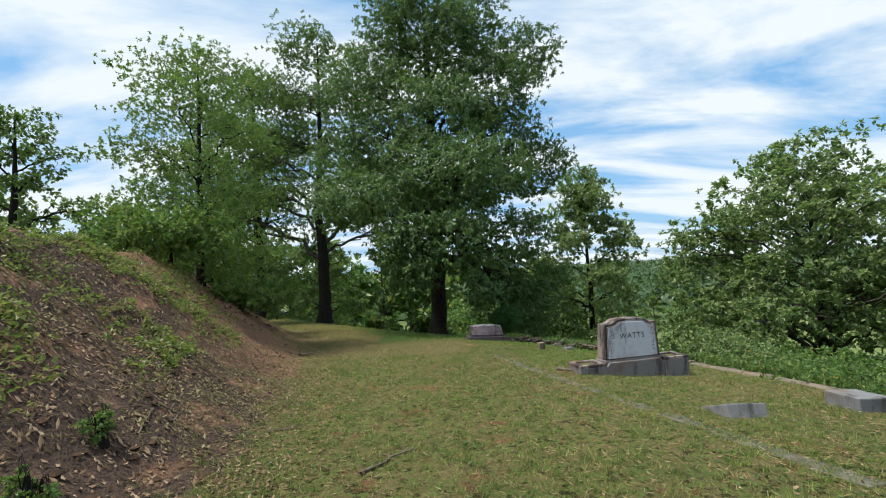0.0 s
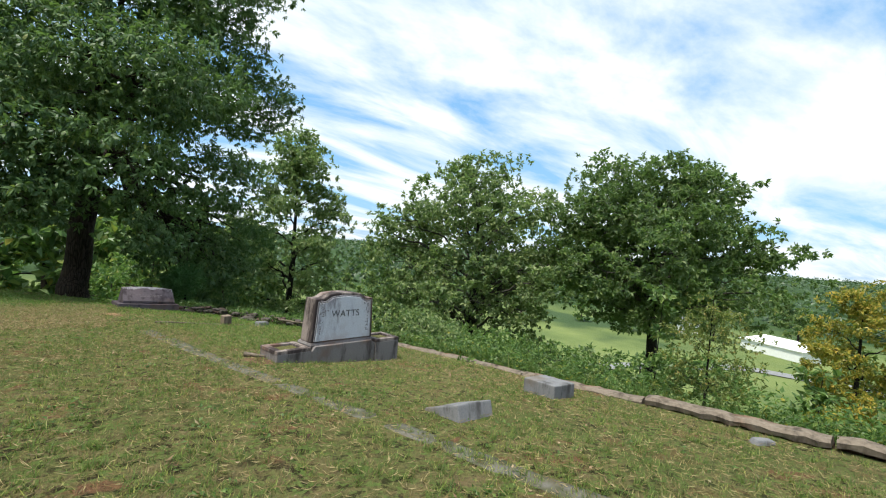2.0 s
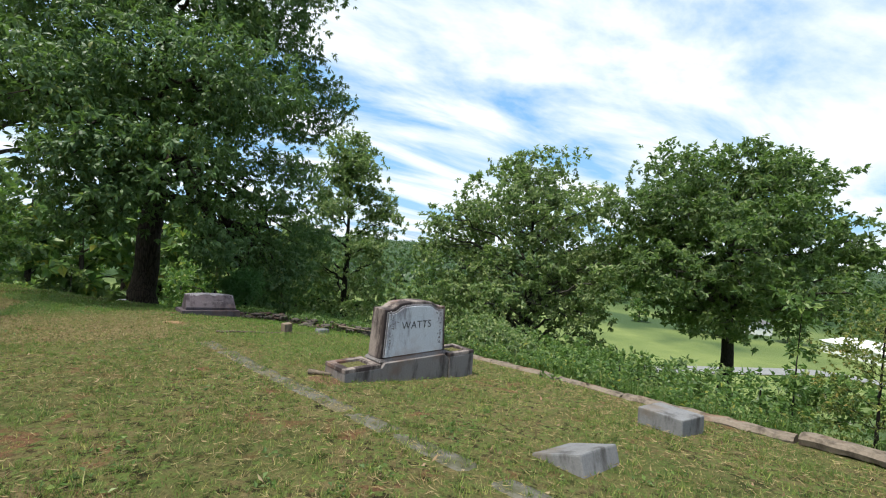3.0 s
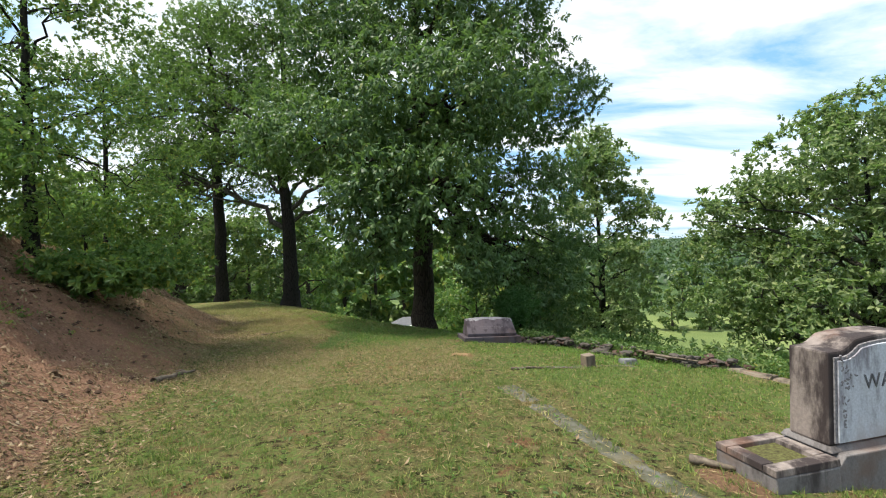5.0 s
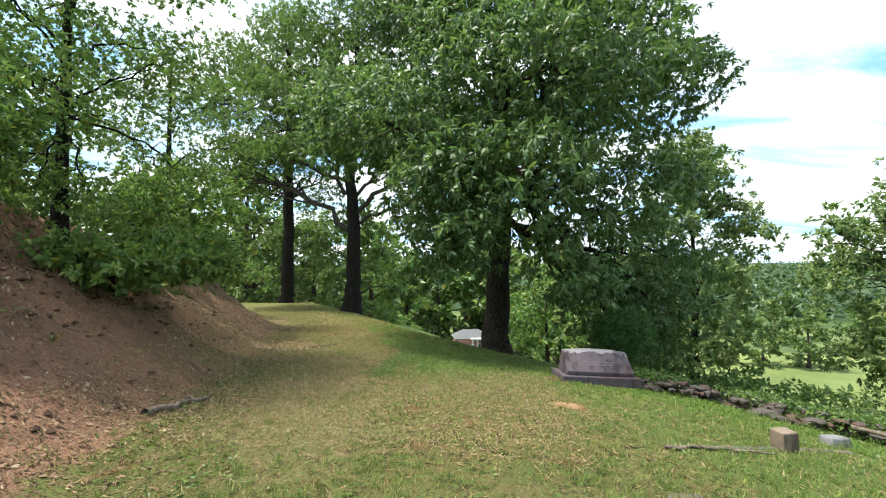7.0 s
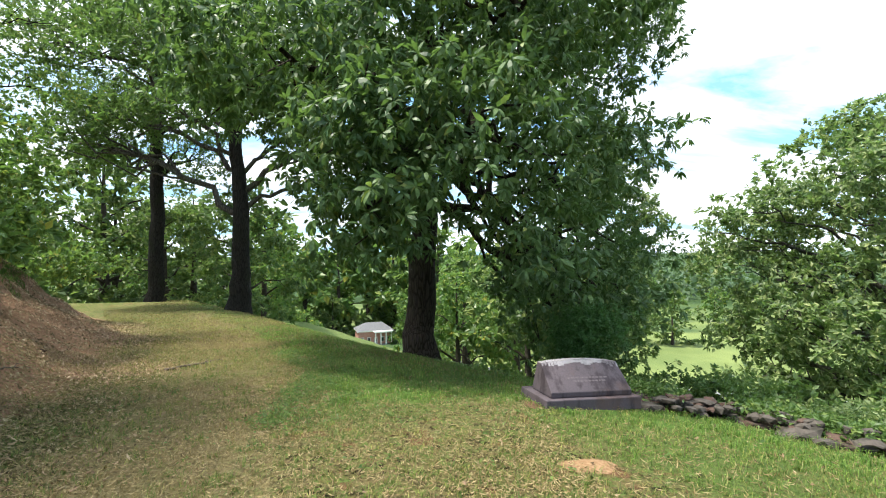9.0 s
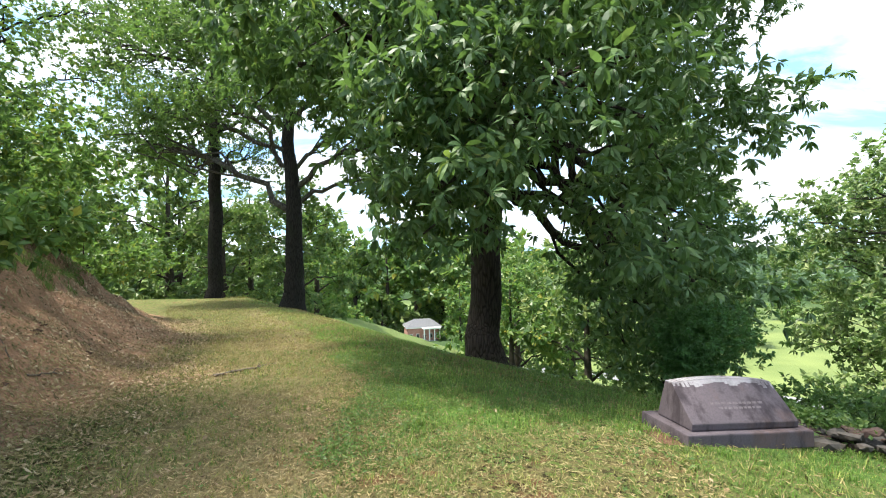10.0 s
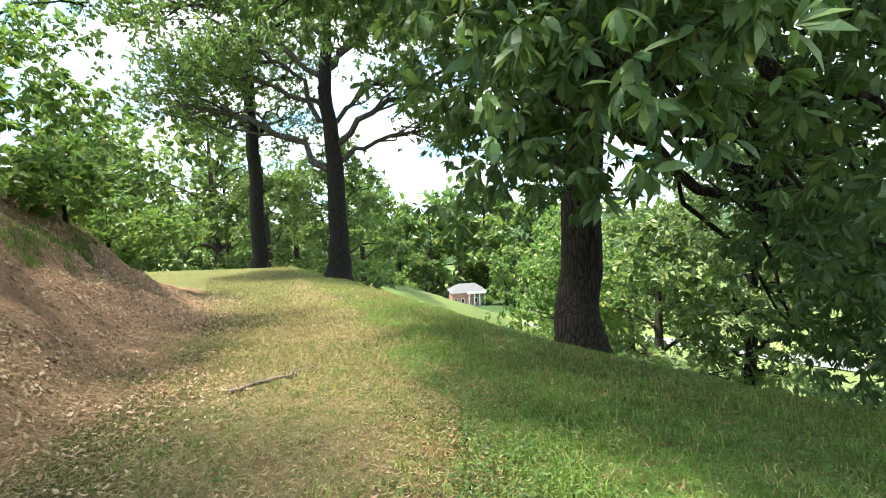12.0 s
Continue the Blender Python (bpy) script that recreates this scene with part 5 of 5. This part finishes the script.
def cover():
    x, y, r = scatter(860000, 31, -7.5, 6.2, 0.8, 27)
    s = bank_part(x, y)
    kerb_x = 6.4 - 0.098 * y - 0.15
    dist = np.abs(x - np.interp(y, (0, 5, 12.5, 27), (0.6, 0.3, -1.8, -4)))
    keep = (s < 0.15 + r.normal(size=len(x)) * 0.25) & (x < kerb_x) & (r.uniform(size=len(x)) < np.clip(1.25 - dist * 0.12, 0.25, 1) * (0.08 + 0.4 * patchy(x, y, 2.3, 1) + 0.5 * patchy(x, y, 17, 2) ** 2))
    x, y = x[keep], y[keep]
    grow = (1 + 0.03 * np.maximum(y - 8, 0)) * (0.6 + 0.7 * patchy(x, y, 13, 5))
    v = blades(x, y, r.uniform(0.022, 0.055, len(x)) * grow, r.uniform(0.004, 0.008, len(x)) * grow, 0.95, 32)
    tagged(arrays("lawn_grass", v[0], v[1], GRASS), "short mown dry green grass", "grass", kind="stuff")
    x, y, r = scatter(46000, 49, -6.0, 6.0, 0.9, 18)
    keep = (bank_part(x, y) < 0.1 + r.normal(size=len(x)) * 0.2) & (x < 6.2 - 0.098 * y) & (r.uniform(size=len(x)) < (patchy(x, y, 2.9, 9) * 0.6 + 0.5 * patchy(x, y, 9, 3)) ** 1.5)
    x, y = x[keep], y[keep]
    size = np.repeat(r.uniform(0.6, 1.3, len(x)), 14)
    x, y = np.repeat(x, 14) + r.normal(size=len(x) * 14) * 0.02 * size, np.repeat(y, 14) + r.normal(size=len(y) * 14) * 0.02 * size
    v = blades(x, y, r.uniform(0.035, 0.085, len(x)) * size, r.uniform(0.003, 0.0065, len(x)) * size, 0.9, 50)
    tagged(arrays("grass_tufts", v[0], v[1], GRASS_TUFT), "small tufts of green grass in the mown lawn", "grass", kind="stuff")
    x, y, r = scatter(110000, 47, -14, 3.0, 16, 36)
    keep = (bank_part(x, y) < 0.3) & (x < np.interp(y, EDGE_Y, EDGE_X) + 2)
    x, y = x[keep], y[keep]
    v = blades(x, y, r.uniform(0.03, 0.09, len(x)), r.uniform(0.010, 0.02, len(x)), 0.8, 48)
    tagged(arrays("far_lawn_grass", v[0], v[1], GRASS), "mown grass on the far end of the lawn", "grass", kind="stuff")
    x, y, r = scatter(230000, 33, -4.6, 5.0, 8.6, 26)
    keep = (r.uniform(size=len(x)) < lushness(x, y) * (0.04 + 0.45 * patchy(x, y, 3.1, 2) ** 1.5 + 0.75 * patchy(x, y, 7.7, 4) ** 2)) & (x < np.interp(y, EDGE_Y, EDGE_X) + 0.4) & (np.hypot(x - 1.25, y - 14.2) > 0.55)
    x, y = x[keep], y[keep]
    tall = 0.45 + 0.4 * patchy(x, y, 1.9, 3) + 0.4 * patchy(x, y, 8.0, 5) ** 2
    v = blades(x, y, r.uniform(0.05, 0.13, len(x)) * tall * np.where(lushness(x, y) < 0.6, 0.6, 1.0), r.uniform(0.005, 0.009, len(x)), 0.95, 34, 0.8)
    tagged(arrays("lush_grass", v[0], v[1], GRASS_LUSH), "longer bright green grass on the slope", "grass", kind="stuff")
    x, y, r = scatter(30000, 35, 5.0, 12.0, -2, 22)
    e = np.interp(y, EDGE_Y, EDGE_X)
    keep = (x > e - 0.1) & (r.uniform(size=len(x)) < np.exp(-(x - e) / 2.5))
    x, y = x[keep], y[keep]
    v = blades(x, y, r.uniform(0.12, 0.42, len(x)), r.uniform(0.006, 0.012, len(x)), 0.95, 36, 0.9)
    tagged(arrays("tall_grass", v[0], v[1], GRASS_WILD), "tall unmown weeds and grass beyond the kerb", "grass", kind="stuff")
    x, y, r = scatter(110000, 37, -6.0, 5.8, 0.8, 24)
    s = bank_part(x, y)
    keep = (x < 6.2 - 0.098 * y) & (r.uniform(size=len(x)) < (0.25 + 0.75 * patchy(x, y, 1.7, 4)) * np.where(s > 0.6, 0.35, 1.0) * (1 - 0.8 * lushness(x, y)))
    x, y = x[keep], y[keep]
    v = flats(x, y, r.uniform(0.03, 0.08, len(x)), r.uniform(0.003, 0.006, len(x)), 38, 0.018, 0.3)
    tagged(arrays("dry_clippings", v[0], v[1], STRAW), "dry straw-coloured mowing clippings", "clippings", kind="stuff")
    x, y, r = scatter(130000, 57, -6.0, 0.5, 10.5, 19)
    s = bank_part(x, y)
    keep = (s < 0.9) & (r.uniform(size=len(x)) < (0.25 + 0.75 * patchy(x, y, 2.1, 3)) * (1 - lushness(x, y)))
    x, y = x[keep], y[keep]
    v = flats(x, y, r.uniform(0.018, 0.045, len(x)), r.uniform(0.004, 0.009, len(x)), 58, 0.016, 0.4)
    tagged(arrays("matted_straw", v[0], v[1], STRAW), "matted dry straw on the worn path", "straw", kind="stuff")
    x, y, r = scatter(330000, 39, -10.0, 0.0, 0.5, 24)
    s = bank_part(x, y)
    dense = np.where(y > 12.5, 1.0, 0.62)
    bare = np.exp(-((x + 4.6) / 1.0) ** 2 - ((y - 11.8) / 1.8) ** 2)
    keep = (s > -0.55 + r.normal(size=len(x)) * 0.35) & (s < 5) & (r.uniform(size=len(x)) < (0.3 + 0.7 * patchy(x, y, 1.3, 5)) * (1 - 0.92 * bare) * dense)
    x, y = x[keep], y[keep]
    # the far bank takes the sun-brightened litter colour
    dry_or_lit = y > 12.6 + 0.5 * np.sin(x * 3)
    length, width = r.uniform(0.02, 0.062, len(x)), r.uniform(0.008, 0.030, len(x))
    for pick, material, label, seed in ((~dry_or_lit, LITTER, "brown fallen leaves covering the clay bank", 40), (dry_or_lit, LITTER_LIT, "pale fallen leaves, brightened as if sunlit, covering the far end of the bank", 140)):
        v = flats(x[pick], y[pick], length[pick], width[pick], seed, 0.016, 0.4 if material is LITTER_LIT else 0.32)
        tagged(arrays("leaf_litter", v[0], v[1], material), label, "leaves", kind="stuff")
    x, y, r = scatter(2200, 41, -3, 5.8, 0.8, 22)
    v = flats(x, y, r.uniform(0.02, 0.05, len(x)), r.uniform(0.012, 0.028, len(x)), 42, 0.025, 0.4)
    tagged(arrays("scattered_leaves", v[0], v[1], LITTER), "scattered brown leaves on the lawn", "leaves", kind="stuff")
    x, y, r = scatter(9000, 43, -6.6, -2.6, 2.5, 11)
    s = bank_part(x, y)
    keep = (s > 1.1) & (r.uniform(size=len(x)) < patchy(x, y, 2.0, 6) ** 2 * np.clip(1.6 - y / 8, 0.1, 1))
    x, y = x[keep], y[keep]
    cen = np.repeat(np.stack([x, y, height(x, y) + 0.05], -1), 9, 0) + r.normal(size=(len(x) * 9, 3)) * np.array([0.05, 0.05, 0.04])
    v = leaf_cloud(cen, r.uniform(0.03, 0.08, len(cen)), 0.6, 0.0, 44)
    tagged(arrays("bank_weeds", v[0], v[1], LEAF_OLIVE), "low green weeds and seedlings on the bank", "weeds", kind="stuff")
    x, y, r = scatter(2600, 45, -4.0, 4.5, 1.2, 20)
    keep = (bank_part(x, y) < 0.2) & (r.uniform(size=len(x)) < patchy(x, y, 2.7, 8) ** 3)
    x, y = x[keep], y[keep]
    cen = np.repeat(np.stack([x, y, height(x, y) + 0.02], -1), 8, 0) + r.normal(size=(len(x) * 8, 3)) * np.array([0.05, 0.05, 0.012])
    v = leaf_cloud(cen, r.uniform(0.02, 0.05, len(cen)), 0.6, 0.0, 46)
    tagged(arrays("lawn_weeds", v[0], v[1], LEAF_WEED), "low broad-leaved weeds in the lawn", "weeds", kind="stuff")




def bank_lip():
    """Dry grass and roots hanging over the broken lip near the top of the bank."""
    r = np.random.default_rng(91)
    n = 15000
    y = r.uniform(12.8, 20.0, n)
    s = 2.1 + np.abs(r.normal(size=n)) * 0.35 + 0.25 * np.sin(y * 2.3 + np.sin(y * 5.1))
    x = np.interp(y, TOE_Y, TOE_X) - s
    keep = r.uniform(size=n) < 0.2 + 0.8 * patchy(x, y, 2.6, 6)
    x, y = x[keep], y[keep]
    v = blades(x, y, r.uniform(0.05, 0.17, len(x)), r.uniform(0.004, 0.009, len(x)), 1.0, 92, 0.9)
    tagged(arrays("bank_grass", v[0], v[1], GRASS_WILD), "dry grass and roots along the lip of the bank", "grass", kind="stuff")


def slope_weeds():
    """Clumps of broad-leaved weeds along the near edge of the green slope."""
    r = np.random.default_rng(81)
    n = 420
    y = r.uniform(13.3, 17.5, n)
    x = -2.0 - 0.55 * np.maximum(y - 15.6, 0) + r.exponential(0.55, n) - 0.1
    cen = np.repeat(np.stack([x, y, height(x, y) + 0.045], -1), 26, 0) + r.normal(size=(n * 26, 3)) * np.array([0.06, 0.06, 0.03])
    v = leaf_cloud(cen, r.uniform(0.014, 0.036, len(cen)), 0.5, 0.0, 82)
    tagged(arrays("slope_weeds", v[0], v[1], LEAF_WEED), "clumps of low green weeds on the slope", "weeds", kind="stuff")


def wall_weeds():
    r = np.random.default_rng(61)
    n = 1500
    f = r.uniform(0, 1, n) ** 0.8
    x, y = np.interp(f, (0, 0.3, 0.5, 0.75, 1), (5.2, 4.0, 3.4, 2.9, 2.0)), np.interp(f, (0, 0.3, 0.5, 0.75, 1), (12.7, 13.2, 13.9, 14.4, 14.7))
    x, y = x + r.normal(size=n) * 0.14 + 0.08, y + r.normal(size=n) * 0.14 + 0.08
    keep = patchy(x, y, 3.3, 1) > 0.42
    x, y = x[keep], y[keep]
    cen = np.repeat(np.stack([x, y, height(x, y) + r.uniform(0.03, 0.2, len(x))], -1), 12, 0) + r.normal(size=(len(x) * 12, 3)) * np.array([0.07, 0.07, 0.05])
    v = leaf_cloud(cen, r.uniform(0.03, 0.08, len(cen)), 0.6, 0.0, 62)
    tagged(arrays("wall_weeds", v[0], v[1], LEAF_WEED), "ivy and weeds growing over the tumbled wall", "weeds", kind="stuff")


def kerb_weeds():
    r = np.random.default_rng(63)
    n = 2600
    y = r.uniform(-1, 13, n)
    x = 6.55 - 0.098 * y + r.exponential(0.9, n)
    keep = patchy(x, y, 1.9, 4) + 0.35 * patchy(x, y, 6, 2) > 0.55
    x, y = x[keep], y[keep]
    tall = r.uniform(0.08, 0.45, len(x))
    cen = np.repeat(np.stack([x, y, height(x, y) + tall * 0.6], -1), 12, 0) + r.normal(size=(len(x) * 12, 3)) * np.stack([tall * 0.3, tall * 0.3, tall * 0.35], -1).repeat(12, 0)
    v = leaf_cloud(cen, r.uniform(0.03, 0.09, len(cen)), 0.5, 0.0, 64)
    tagged(arrays("kerb_weeds", v[0], v[1], LEAF_SAP), "tangled yellow-green weeds along the outer side of the kerb", "weeds", kind="stuff")


def soil_clods():
    """Crumbled lumps of clay and bark lying on the bank."""
    r = np.random.default_rng(71)
    x, y = r.uniform(-8, -1.6, 5200), r.uniform(0.8, 16, 5200)
    s = bank_part(x, y)
    keep = (s > 0.15) & (s < 4.2) & (r.uniform(size=len(x)) < patchy(x, y, 1.9, 7) ** 2 * np.exp(-((s - 1.6) / 1.4) ** 2))
    x, y = x[keep], y[keep]
    corners = np.array([(1, 0, 0), (-1, 0, 0), (0, 1, 0), (0, -1, 0), (0, 0, 1), (0, 0, -1)], float)
    sides = np.array([(0, 2, 4), (2, 1, 4), (1, 3, 4), (3, 0, 4), (2, 0, 5), (1, 2, 5), (3, 1, 5), (0, 3, 5)])
    n = len(x)
    size = r.uniform(0.012, 0.05, n) ** 1.0
    shape = corners[None] * r.uniform(0.5, 1.4, (n, 6, 1)) * size[:, None, None] * np.array([1.2, 1.2, 0.6])
    a = r.uniform(0, 6.28, n)[:, None]
    turned = np.stack([shape[..., 0] * np.cos(a) - shape[..., 1] * np.sin(a), shape[..., 0] * np.sin(a) + shape[..., 1] * np.cos(a), shape[..., 2]], -1)
    v = turned + np.stack([x, y, height(x, y) + size * 0.2], -1)[:, None]
    t = sides[None] + (np.arange(n) * 6)[:, None, None]
    tagged(arrays("soil_clods", v.reshape(-1, 3), t.reshape(-1, 3), FOOTING), "dark crumbled clods of clay on the bank", "soil", kind="stuff")


soil_clods()
cover()
bank_lip()
slope_weeds()
wall_weeds()
kerb_weeds()
for k, (x, y) in enumerate(((-2.72, 3.5), (-2.45, 2.6))):
    q = make_bush((x, y, gz(x, y)), 0.15, 0.26, LEAF_SAP, 0.026, 130, 140 + k, "small feathery green seedling on the bank", "plant")
    q["category"] = "plant"
